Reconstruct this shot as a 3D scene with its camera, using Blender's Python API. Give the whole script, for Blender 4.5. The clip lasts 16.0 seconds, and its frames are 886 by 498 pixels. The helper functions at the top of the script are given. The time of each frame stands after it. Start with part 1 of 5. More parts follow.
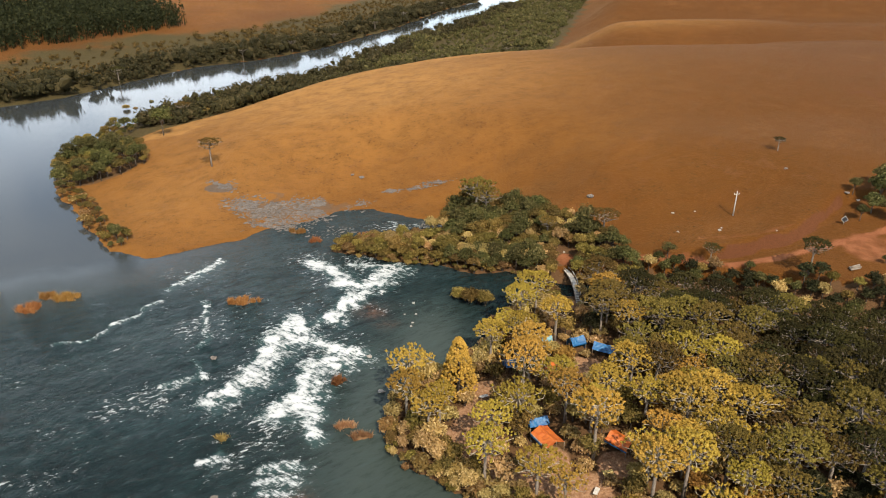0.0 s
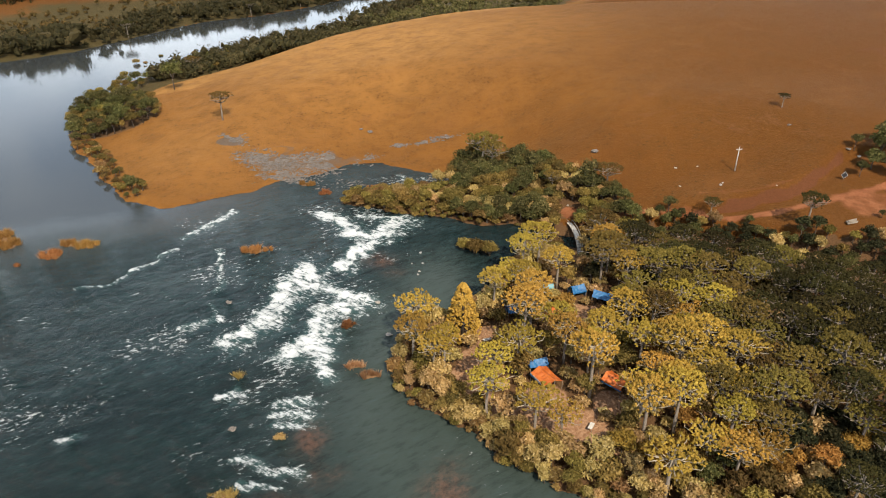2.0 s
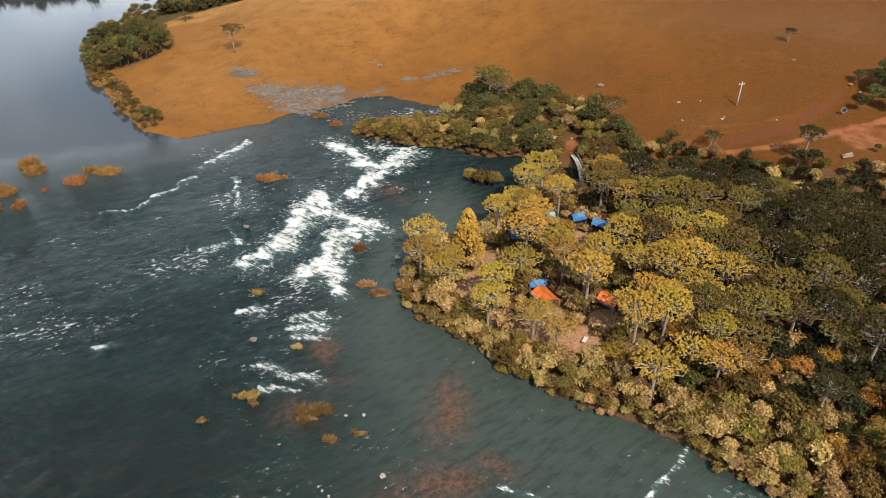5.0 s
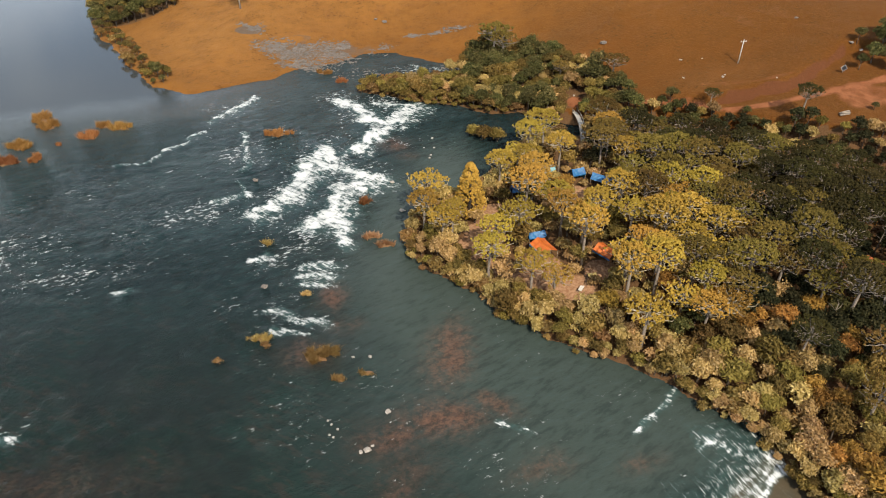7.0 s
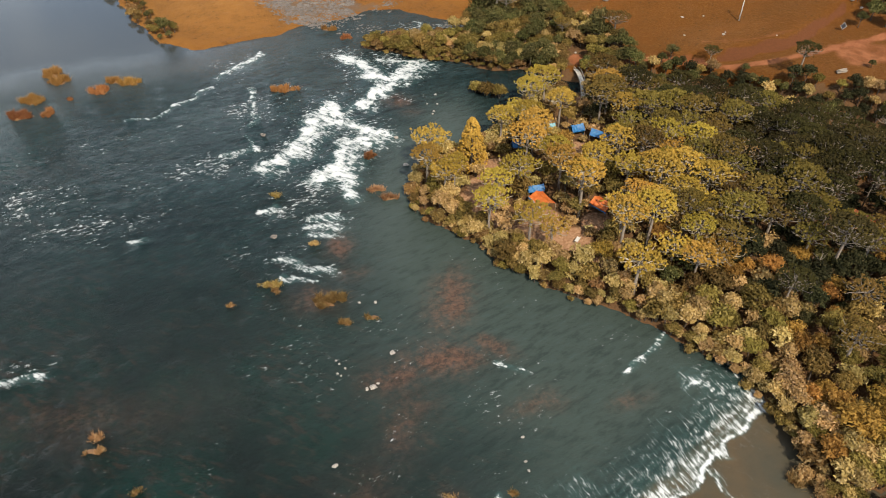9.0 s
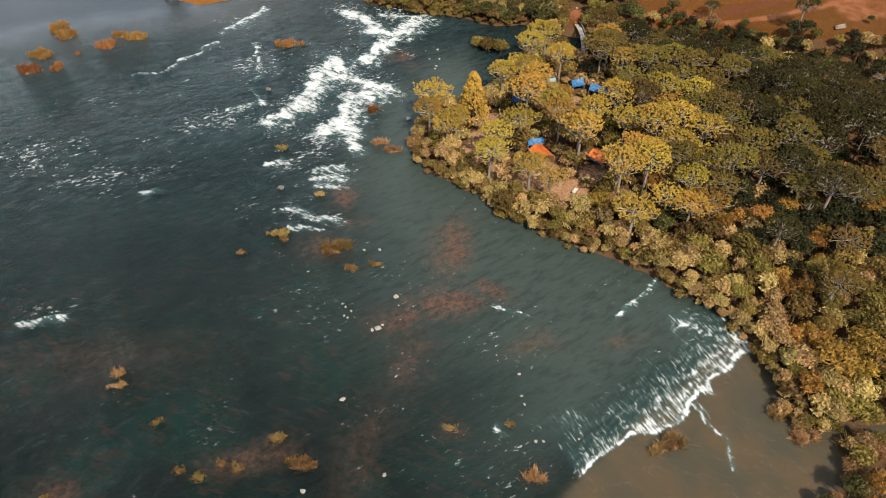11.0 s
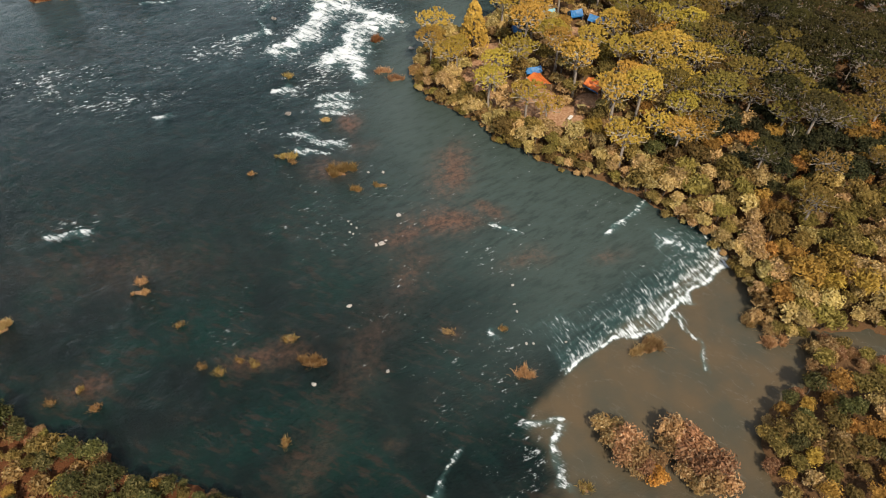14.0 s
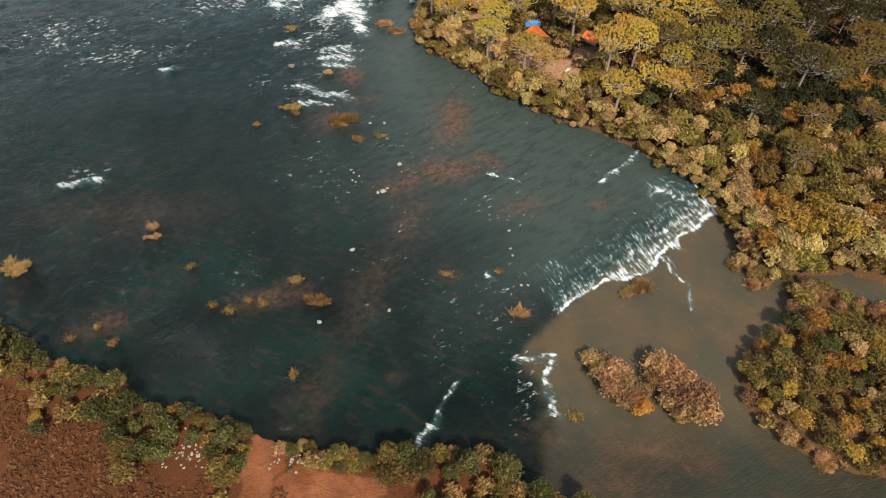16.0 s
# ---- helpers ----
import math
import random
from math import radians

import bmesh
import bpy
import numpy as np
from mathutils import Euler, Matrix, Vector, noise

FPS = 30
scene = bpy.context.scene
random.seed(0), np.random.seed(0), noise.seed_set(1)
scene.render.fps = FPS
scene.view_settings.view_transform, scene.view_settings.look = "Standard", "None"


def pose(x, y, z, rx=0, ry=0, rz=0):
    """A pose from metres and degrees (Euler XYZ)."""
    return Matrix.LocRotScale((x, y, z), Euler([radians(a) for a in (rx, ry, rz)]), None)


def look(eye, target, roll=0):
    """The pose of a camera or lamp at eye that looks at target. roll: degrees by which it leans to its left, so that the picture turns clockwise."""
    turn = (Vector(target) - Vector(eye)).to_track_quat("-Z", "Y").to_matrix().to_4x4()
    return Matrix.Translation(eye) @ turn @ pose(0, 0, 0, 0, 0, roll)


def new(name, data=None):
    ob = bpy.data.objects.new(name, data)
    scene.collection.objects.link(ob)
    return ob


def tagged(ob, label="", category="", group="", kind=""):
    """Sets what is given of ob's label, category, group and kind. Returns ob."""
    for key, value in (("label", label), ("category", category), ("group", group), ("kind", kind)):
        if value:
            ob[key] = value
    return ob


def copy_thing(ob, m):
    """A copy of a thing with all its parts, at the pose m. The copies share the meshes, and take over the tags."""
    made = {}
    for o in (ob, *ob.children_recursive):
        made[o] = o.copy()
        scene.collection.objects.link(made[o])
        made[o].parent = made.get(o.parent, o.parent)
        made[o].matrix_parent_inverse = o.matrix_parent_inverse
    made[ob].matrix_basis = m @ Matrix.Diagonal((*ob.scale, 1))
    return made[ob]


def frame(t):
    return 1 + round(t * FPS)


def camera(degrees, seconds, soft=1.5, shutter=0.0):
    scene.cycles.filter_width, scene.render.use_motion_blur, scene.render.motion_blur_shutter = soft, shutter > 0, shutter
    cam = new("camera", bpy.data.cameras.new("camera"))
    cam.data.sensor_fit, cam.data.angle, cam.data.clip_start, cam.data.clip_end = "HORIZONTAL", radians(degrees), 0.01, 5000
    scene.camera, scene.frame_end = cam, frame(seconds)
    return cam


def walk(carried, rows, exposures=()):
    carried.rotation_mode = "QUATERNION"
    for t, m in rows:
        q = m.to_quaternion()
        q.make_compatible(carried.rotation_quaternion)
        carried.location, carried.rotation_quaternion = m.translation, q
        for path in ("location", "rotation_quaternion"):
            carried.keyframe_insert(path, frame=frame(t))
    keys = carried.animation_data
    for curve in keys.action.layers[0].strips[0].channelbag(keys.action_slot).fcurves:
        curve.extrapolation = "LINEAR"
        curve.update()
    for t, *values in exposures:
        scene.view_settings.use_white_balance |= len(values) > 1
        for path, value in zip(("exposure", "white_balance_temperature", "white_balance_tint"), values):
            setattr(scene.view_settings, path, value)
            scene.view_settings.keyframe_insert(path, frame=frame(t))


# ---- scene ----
cam = camera(65.5, 16.0, soft=1.0)
PATH = [
    (0, look((0.04, 0.02, 89.98), (3.27, 90.76, 48.07), -0.01)),
    (1, look((0.09, -2.98, 90.07), (2.74, 86.50, 45.50), 0.06)),
    (2, look((0.19, -6.02, 90.21), (2.27, 82.19, 43.14), 0.12)),
    (3, look((0.44, -8.95, 90.38), (2.01, 77.92, 40.88), 0.17)),
    (4, look((0.46, -11.88, 90.74), (1.62, 73.54, 38.76), 0.21)),
    (6.5, look((0.71, -19.26, 92.39), (1.06, 62.28, 34.49), 0.27)),
    (7.5, look((0.88, -22.17, 93.31), (0.92, 57.69, 33.13), 0.30)),
    (8, look((0.92, -23.70, 93.87), (0.84, 55.30, 32.55), 0.31)),
    (9, look((1.07, -26.68, 94.81), (0.82, 50.57, 31.31), 0.34)),
    (11.5, look((1.26, -34.08, 96.67), (0.70, 38.64, 28.04), 0.38)),
    (12.5, look((1.44, -37.34, 97.43), (0.78, 33.54, 26.89), 0.45)),
    (13.5, look((1.77, -40.32, 98.16), (1.03, 28.61, 25.71), 0.48)),
    (14.5, look((2.07, -43.35, 98.98), (1.24, 23.62, 24.72), 0.50)),
    (16, look((2.49, -47.82, 100.34), (1.59, 16.13, 23.47), 0.55)),
]

walk(cam, PATH)

# ---- light ----
SUN_AZ, SUN_EL = radians(160), radians(47)      # azimuth from +y towards +x
world = bpy.data.worlds.new("sky")
scene.world = world
world.use_nodes = True


def nodes_of(tree):
    tree.nodes.clear()

    def node(kind, inputs=None, **settings):
        n = tree.nodes.new(kind)
        if "operation" in settings:
            n.operation = settings["operation"]
        if "data_type" in settings:
            n.data_type = settings["data_type"]
        if "interpolation_type" in settings:
            n.interpolation_type = settings["interpolation_type"]
        if "vector_type" in settings:
            n.vector_type = settings["vector_type"]
        if "attribute_name" in settings:
            n.attribute_name = settings["attribute_name"]
        for k, v in (inputs or {}).items():
            if isinstance(v, bpy.types.NodeSocket):
                tree.links.new(v, n.inputs[k])
            else:
                n.inputs[k].default_value = v
        return n
    return node


def build_sky():
    node = nodes_of(world.node_tree)
    sky = node("ShaderNodeTexSky")
    sky.sky_type, sky.sun_disc = "NISHITA", False
    sky.sun_elevation, sky.sun_rotation = SUN_EL, SUN_AZ
    sky.air_density, sky.dust_density = 1.0, 0.4
    co = node("ShaderNodeTexCoord")
    flat = node("ShaderNodeMapping", {"Vector": co.outputs["Generated"], "Scale": (1.0, 1.0, 2.6)})
    cloud = node("ShaderNodeTexNoise", {"Vector": flat.outputs[0], "Scale": 2.3, "Detail": 7.0, "Roughness": 0.58})
    ramp = node("ShaderNodeMapRange", {0: cloud.outputs[0], 1: 0.38, 2: 0.66}, interpolation_type="SMOOTHSTEP")
    mix = node("ShaderNodeMix", {"Factor": ramp.outputs[0], "A": sky.outputs[0], "B": (6.6, 7.1, 7.6, 1)}, data_type="RGBA")
    up = node("ShaderNodeSeparateXYZ", {0: co.outputs["Generated"]})
    low = node("ShaderNodeMapRange", {0: up.outputs["Z"], 1: 0.15, 2: 0.34, 3: 0.85, 4: 0.0}, interpolation_type="SMOOTHSTEP")
    thick = node("ShaderNodeMapRange", {0: ramp.outputs[0], 3: 0.35, 4: 1.0})
    streaky = node("ShaderNodeMath", {0: low.outputs[0], 1: thick.outputs[0]}, operation="MULTIPLY")
    mix = node("ShaderNodeMix", {"Factor": streaky.outputs[0], "A": mix.outputs["Result"], "B": (16.0, 17.2, 18.6, 1)}, data_type="RGBA")
    bg = node("ShaderNodeBackground", {"Color": mix.outputs["Result"], "Strength": 0.114})
    node("ShaderNodeOutputWorld", {"Surface": bg.outputs[0]})


build_sky()
sun_data = bpy.data.lights.new("sun", "SUN")
sun_data.energy, sun_data.angle, sun_data.color = 5.05, radians(1.2), (1.0, 0.89, 0.73)
sun = new("sun", sun_data)
sun.matrix_world = look((0, 0, 0), (-math.sin(SUN_AZ) * math.cos(SUN_EL), -math.cos(SUN_AZ) * math.cos(SUN_EL), -math.sin(SUN_EL)))
sun.location = (60, -120, 160)
scene.view_settings.exposure = 0.67


# ---- numbers for the lie of the land ----
def lattice(ix, iy, seed):
    h = (ix.astype(np.int64) * 374761393 + iy.astype(np.int64) * 668265263 + seed * 974711) & 0xFFFFFFFF
    h = ((h ^ (h >> 13)) * 1274126177) & 0xFFFFFFFF
    return ((h ^ (h >> 16)) & 0xFFFF) / 65535.0


def vnoise(x, y, seed=0):
    x, y = np.asarray(x, float), np.asarray(y, float)
    ix, iy = np.floor(x), np.floor(y)
    u, v = x - ix, y - iy
    u, v = u * u * (3 - 2 * u), v * v * (3 - 2 * v)
    a = lattice(ix, iy, seed) * (1 - u) + lattice(ix + 1, iy, seed) * u
    b = lattice(ix, iy + 1, seed) * (1 - u) + lattice(ix + 1, iy + 1, seed) * u
    return a * (1 - v) + b * v


def fbm(x, y, size, octaves=4, seed=0):
    x, y = np.asarray(x, float) / size, np.asarray(y, float) / size
    total, amp, norm = 0.0, 1.0, 0.0
    for o in range(octaves):
        total = total + amp * (vnoise(x * 2 ** o + 17.3 * o, y * 2 ** o - 9.1 * o, seed + o) * 2 - 1)
        norm += amp
        amp *= 0.5
    return total / norm


def sstep(a, b, v):
    u = np.clip((np.asarray(v, float) - a) / (b - a), 0, 1)
    return u * u * (3 - 2 * u)


def to_line(x, y, line, closed=False):
    """Distance to a polyline, and how far along it (0..1) the nearest point lies."""
    x, y = np.asarray(x, float), np.asarray(y, float)
    best, along = np.full(x.shape, 1e9), np.zeros(x.shape)
    pts = list(line) + ([line[0]] if closed else [])
    n = len(pts) - 1
    for k in range(n):
        (ax, ay), (bx, by) = pts[k], pts[k + 1]
        dx, dy = bx - ax, by - ay
        u = np.clip(((x - ax) * dx + (y - ay) * dy) / (dx * dx + dy * dy), 0, 1)
        d = np.hypot(x - ax - u * dx, y - ay - u * dy)
        along = np.where(d < best, (k + u) / n, along)
        best = np.minimum(best, d)
    return best, along


def inside(x, y, poly):
    x, y = np.asarray(x, float), np.asarray(y, float)
    odd = np.zeros(x.shape, bool)
    for (ax, ay), (bx, by) in zip(poly, poly[1:] + poly[:1]):
        if ay != by:
            odd ^= ((ay > y) != (by > y)) & (x < (bx - ax) * (y - ay) / (by - ay) + ax)
    return odd


def signed(x, y, poly):
    d, _ = to_line(x, y, poly, True)
    return np.where(inside(x, y, poly), d, -d)


# shores, walked with the land inside
HILL = [(9, 209), (-3, 214), (-16, 222), (-28, 221), (-38, 211), (-50, 206), (-57, 198), (-70, 190), (-80, 186), (-92, 191), (-104, 206),
        (-111, 216), (-129, 238), (-146, 271), (-150, 294), (-148, 327), (-141, 342), (-125, 372), (-108, 412), (-67, 465), (-19, 600), (56, 770),
        (144, 1000), (250, 1300), (400, 3000), (3200, 3000), (3200, 0), (300, 75), (183, 108), (133, 133), (103, 148), (82, 160), (58, 167),
        (40, 168), (25, 174), (17, 173), (6, 177), (-7, 180), (-24, 187), (-22, 193), (-8, 196), (5, 200)]
ISLAND = [(-7, 108), (-2, 99), (3, 94), (8, 90), (12, 85), (18, 81), (23, 77), (29, 74), (33, 71), (39, 68), (43, 65), (51, 58), (57, 51),
          (58, 45), (59, 36), (59, 30), (66, 32), (75, 33), (83, 30), (120, 18), (300, -15), (3200, -100), (3200, -20), (300, 65), (180, 96),
          (130, 121), (98, 139), (80, 150), (58, 158), (40, 160), (30, 158), (23, 153), (19, 147), (15, 139), (9, 130), (1, 124), (-5, 119)]
ISLE = [(66, 29), (63, 22), (55, 17), (52, 12), (52, 4), (54, 0), (58, -4), (63, -6), (75, -7), (100, -12), (300, -45), (3200, -190),
        (3200, -130), (300, -25), (120, 8), (83, 20), (72, 26)]
OUTER = [(-74, 15), (-64, 9), (-58, 6), (-50, 5), (-42, 0), (-36, 0), (-27, -3), (-20, -5), (-13, -6), (-8, -6), (-2, -5), (8, -5), (12, -9),
         (21, -11), (40, -22), (90, -32), (300, -75), (3200, -260), (3200, -2500), (-3000, -2500), (-3000, 3000), (330, 3000), (190, 1300),
         (82, 989), (28, 867), (-22, 710), (-82, 577), (-121, 525), (-156, 502), (-179, 458), (-197, 416), (-207, 401), (-228, 381),
         (-330, 300), (-380, 150), (-300, 40), (-150, 22)]
ROAD = [(41.4, 177), (51, 175), (59, 175), (65, 175), (75, 171.5), (85, 167.5), (94, 167), (102, 168), (110, 168.4), (119, 171), (129.5, 173), (150, 180), (190, 192), (320, 210)]
SCARP = [(83, 171.4), (93, 172.3), (104, 173.8), (111, 178), (118, 182.5), (125, 187.5)]
BANK_TRACK = [(80, 178), (87, 176.8), (96, 176), (106, 177.5)]


def water_level(x, y):
    e = np.asarray(y, float) - 0.35 * np.asarray(x, float)
    up = 0.2 + 2.8 * sstep(120, 195, e)
    side = ((np.asarray(x, float) - 20) * 32 - (np.asarray(y, float) - 20) * 36) / math.hypot(32, 36)
    return up - 0.8 * sstep(-3.5, 1.0, side)


def shores(x, y):
    wx, wy = x + 2.2 * fbm(x, y, 9, 3, 11), y + 2.2 * fbm(x, y, 9, 3, 23)
    return signed(wx, wy, HILL), signed(wx, wy, ISLAND), signed(wx, wy, ISLE), signed(wx, wy, OUTER)


DOME = [(-140, 250), (-114, 316), (-88, 345), (-60, 368), (-25, 398), (5, 420), (45, 436), (80, 444), (120, 452), (180, 462), (260, 476), (400, 480),
        (3000, 520), (3200, -400), (60, -100), (-110, 120)]


def wood_edge(x, y):
    """Positive west of the line where the woods behind the brow end."""
    return 70 + (y - 450) * 0.3 - x


def hill_height(x, y):
    a = (30 * np.exp(-((x - 120) / 195) ** 2 - ((y - 335) / 150) ** 2) + 13 * np.exp(-((x - 330) / 140) ** 2 - ((y - 430) / 120) ** 2)) * sstep(-34, 4, signed(x, y, DOME))
    open_side = sstep(0, 60, -wood_edge(x, y))
    y = y + 28 * fbm(x, y, 260, 2, 77)
    b = (9 + 8 * np.exp(-((x - 215) / 110) ** 2)) * np.exp(-((y - 560 - 0.08 * (x - 200)) / 42) ** 2) + 24 * np.exp(-((y - 720 - 0.12 * (x - 250)) / 55) ** 2) + 36 * np.exp(-((y - 930 - 0.15 * (x - 300)) / 90) ** 2)
    far = sstep(455, 520, y)
    return a + (b + 6 * far) * open_side + 0.5 * fbm(x, y, 45, 3, 5) + 1.2 * fbm(x, y, 160, 2, 6)


def ground_height(x, y, parts=None):
    x, y = np.asarray(x, float), np.asarray(y, float)
    h, i, s, o = parts if parts is not None else shores(x, y)
    w = water_level(x, y)
    best = np.maximum(np.maximum(h, i), np.maximum(s, o))
    z = w - 0.25 - 1.6 * sstep(0, 14, -best)
    bank = lambda d, low, high: low * sstep(-0.8, 1.6, d) + high * sstep(1, 22, d)
    bluff = np.interp(x, [30, 45, 65, 85, 110, 140], [0, 0.8, 3.2, 5.4, 7.2, 8.2]) * (1 - sstep(195, 260, y))
    hill = w + bank(h, 0.5, 0.8) + hill_height(x, y) * sstep(0, 75, h) + bluff * sstep(0.5, 8, h)
    isle = w + bank(i, 0.9, 1.9) + 0.5 * fbm(x, y, 14, 3, 8)
    small = w + bank(s, 0.7, 1.0)
    outer = w + bank(o, 0.7, 1.5) + 0.05 * np.clip(o - 25, 0, 600) * sstep(300, 480, y) + 1.0 * fbm(x, y, 60, 3, 9) * sstep(5, 60, o)
    z = np.where(h > -0.8, hill, z)
    z = np.where(i > -0.8, isle, z)
    z = np.where(s > -0.8, small, z)
    z = np.where(o > -0.8, outer, z)
    upper = (y > np.interp(x, [p[0] for p in SCARP], [p[1] for p in SCARP])) & (x > 70) & (x < 140)
    off, _ = to_line(x, y, SCARP)
    z = z + 2.0 * np.where(upper, sstep(0.0, 1.4, off), 0.0) * (1 - sstep(3, 20, off)) - 0.7 * np.where(upper, 0.0, 1 - sstep(0, 7, off)) * (h > 6)
    return z + 0.12 * fbm(x, y, 3.5, 2, 3)


def spread(lo, hi, step, ends):
    mid = list(np.arange(lo, hi + 0.01, step))
    out, s = [], step
    v = hi
    while v < ends[1]:
        s *= 1.12
        v += s
        out.append(v)
    low, s, v = [], step, lo
    while v > ends[0]:
        s *= 1.12
        v -= s
        low.append(v)
    return np.array(low[::-1] + mid + out)


def grid_mesh(name, xs, ys, zfun, attrs, keep=None):
    gx, gy = np.meshgrid(xs, ys)
    fx, fy = gx.ravel(), gy.ravel()
    z, values = zfun(fx, fy)
    nx, ny = len(xs), len(ys)
    k = (np.arange(ny - 1)[:, None] * nx + np.arange(nx - 1)[None, :]).ravel()
    quads = np.stack([k, k + 1, k + nx + 1, k + nx], 1)
    if keep is not None:
        flags = keep(fx, fy, values)
        quads = quads[flags[quads].any(1)]
    me = bpy.data.meshes.new(name)
    me.vertices.add(len(fx))
    me.vertices.foreach_set("co", np.stack([fx, fy, z], 1).astype(np.float32).ravel())
    me.loops.add(quads.size)
    me.loops.foreach_set("vertex_index", quads.ravel().astype(np.int32))
    me.polygons.add(len(quads))
    me.polygons.foreach_set("loop_start", np.arange(0, quads.size, 4, dtype=np.int32))
    me.polygons.foreach_set("loop_total", np.full(len(quads), 4, np.int32))
    me.polygons.foreach_set("use_smooth", np.ones(len(quads), bool))
    me.update(calc_edges=True)
    me.validate()
    for key in attrs:
        layer = me.attributes.new(key, "FLOAT", "POINT")
        layer.data.foreach_set("value", values[key].astype(np.float32))
    return me


# ---- materials ----
def material(name, build):
    m = bpy.data.materials.new(name)
    m.use_nodes = True
    node = nodes_of(m.node_tree)
    shader = build(node)
    node("ShaderNodeOutputMaterial", {"Surface": shader})
    return m


def mixed(node, fac, a, b):
    return node("ShaderNodeMix", {"Factor": fac, "A": a, "B": b}, data_type="RGBA").outputs["Result"]


def ranged(node, value, lo, hi, a=0.0, b=1.0):
    return node("ShaderNodeMapRange", {0: value, 1: lo, 2: hi, 3: a, 4: b}, interpolation_type="SMOOTHSTEP").outputs[0]


def noised(node, co, scale, detail=4.0, rough=0.55, stretch=None, turn=0.0):
    if stretch:
        co = node("ShaderNodeMapping", {"Vector": co, "Scale": stretch, "Rotation": (0, 0, turn)}, vector_type="TEXTURE").outputs[0]
    return node("ShaderNodeTexNoise", {"Vector": co, "Scale": scale, "Detail": detail, "Roughness": rough}).outputs[0]


def attribute(node, name):
    return node("ShaderNodeAttribute", attribute_name=name).outputs["Fac"]


def ground_shader(node):
    math2 = lambda op, p, q: node("ShaderNodeMath", {0: p, 1: q}, operation=op).outputs[0]
    co = node("ShaderNodeNewGeometry").outputs["Position"]
    big, mid, fine = noised(node, co, 0.014, 5), noised(node, co, 0.13, 7, 0.66), noised(node, co, 1.7, 6, 0.72)
    sweep = noised(node, co, 0.045, 8, 0.68, (1.6, 0.8, 1.0), 0.5)
    grass = mixed(node, ranged(node, big, 0.35, 0.65), (0.106, 0.0367, 0.005, 1), (0.149, 0.0573, 0.0088, 1))
    grass = mixed(node, attribute(node, "rusty"), grass, (0.066, 0.0218, 0.0034, 1))
    # pale grass, plus the grazing highlight painted along the brows
    grass = mixed(node, attribute(node, "pale"), grass, (0.27, 0.132, 0.036, 1))
    grass = mixed(node, ranged(node, mid, 0.35, 0.75, 0, 0.5), grass, (0.07059, 0.02845, 0.006118, 1))
    grass = mixed(node, ranged(node, sweep, 0.5, 0.75, 0, 0.15), grass, (0.05294, 0.02462, 0.005647, 1))
    grass = mixed(node, ranged(node, sweep, 0.5, 0.22, 0, 0.4), grass, (0.1588, 0.06291, 0.01647, 1))
    grass = mixed(node, ranged(node, fine, 0.45, 0.8, 0, 0.5), grass, (0.18, 0.09, 0.02, 1))
    speck = noised(node, co, 0.42, 6, 0.75)
    grass = mixed(node, ranged(node, speck, 0.5, 0.72, 0, 0.5), grass, (0.07, 0.027, 0.005, 1))
    clump = node("ShaderNodeTexVoronoi", {"Vector": co, "Scale": 0.7}).outputs["Distance"]
    grass = mixed(node, math2("MULTIPLY", ranged(node, clump, 0.34, 0.12), ranged(node, mid, 0.42, 0.62, 0.0, 0.6)), grass, (0.03235, 0.01532, 0.004235, 1))
    scar = math2("ABSOLUTE", math2("SUBTRACT", noised(node, co, 0.02, 4, 0.6, (1.8, 0.8, 1.0), 0.35), 0.52), 0.0)
    grass = mixed(node, math2("MULTIPLY", ranged(node, scar, 0.012, 0.002), ranged(node, mid, 0.4, 0.65, 0.0, 0.22)), grass, (0.1529, 0.06565, 0.02823, 1))
    soil = mixed(node, ranged(node, mid, 0.3, 0.7), (0.125, 0.042, 0.017, 1), (0.23, 0.088, 0.039, 1))
    soil = mixed(node, ranged(node, fine, 0.5, 0.8, 0, 0.6), soil, (0.05882, 0.02647, 0.01059, 1))
    sand = mixed(node, ranged(node, fine, 0.35, 0.7), (0.2, 0.1, 0.052, 1), (0.33, 0.2, 0.115, 1))
    litter = mixed(node, fine, (0.046, 0.025, 0.0115, 1), (0.12, 0.064, 0.029, 1))
    stone = mixed(node, noised(node, co, 0.9, 6, 0.7), (0.05, 0.035, 0.025, 1), (0.125, 0.092, 0.068, 1))
    green = mixed(node, ranged(node, fine, 0.35, 0.7), (0.026, 0.023, 0.0085, 1), (0.07, 0.051, 0.019, 1))
    turf = mixed(node, ranged(node, fine, 0.35, 0.7), (0.05882, 0.05294, 0.01176, 1), (0.1412, 0.1059, 0.02941, 1))
    mask = lambda key: ranged(node, math2("ADD", attribute(node, key), math2("MULTIPLY", mid, 0.5)), 0.55, 0.85)
    col = mixed(node, mask("green"), grass, green)
    rusty = mixed(node, fine, (0.052, 0.0185, 0.0078, 1), (0.112, 0.041, 0.0155, 1))
    col = mixed(node, mask("scrub"), col, rusty)
    col = mixed(node, mask("litter"), col, litter)
    col = mixed(node, mask("soil"), col, soil)
    col = mixed(node, mask("sand"), col, sand)
    col = mixed(node, mask("turf"), col, turf)
    col = mixed(node, mask("stone"), col, stone)
    bump = node("ShaderNodeBump", {"Height": math2("ADD", fine, math2("MULTIPLY", mid, 1.5)), "Strength": 0.8, "Distance": 0.6}).outputs[0]
    return node("ShaderNodeBsdfPrincipled", {"Base Color": col, "Roughness": 0.95, "Normal": bump, "Specular IOR Level": 0.1, "Sheen Weight": 0.06, "Sheen Roughness": 0.4, "Sheen Tint": (1.0, 0.6, 0.25, 1)}).outputs[0]


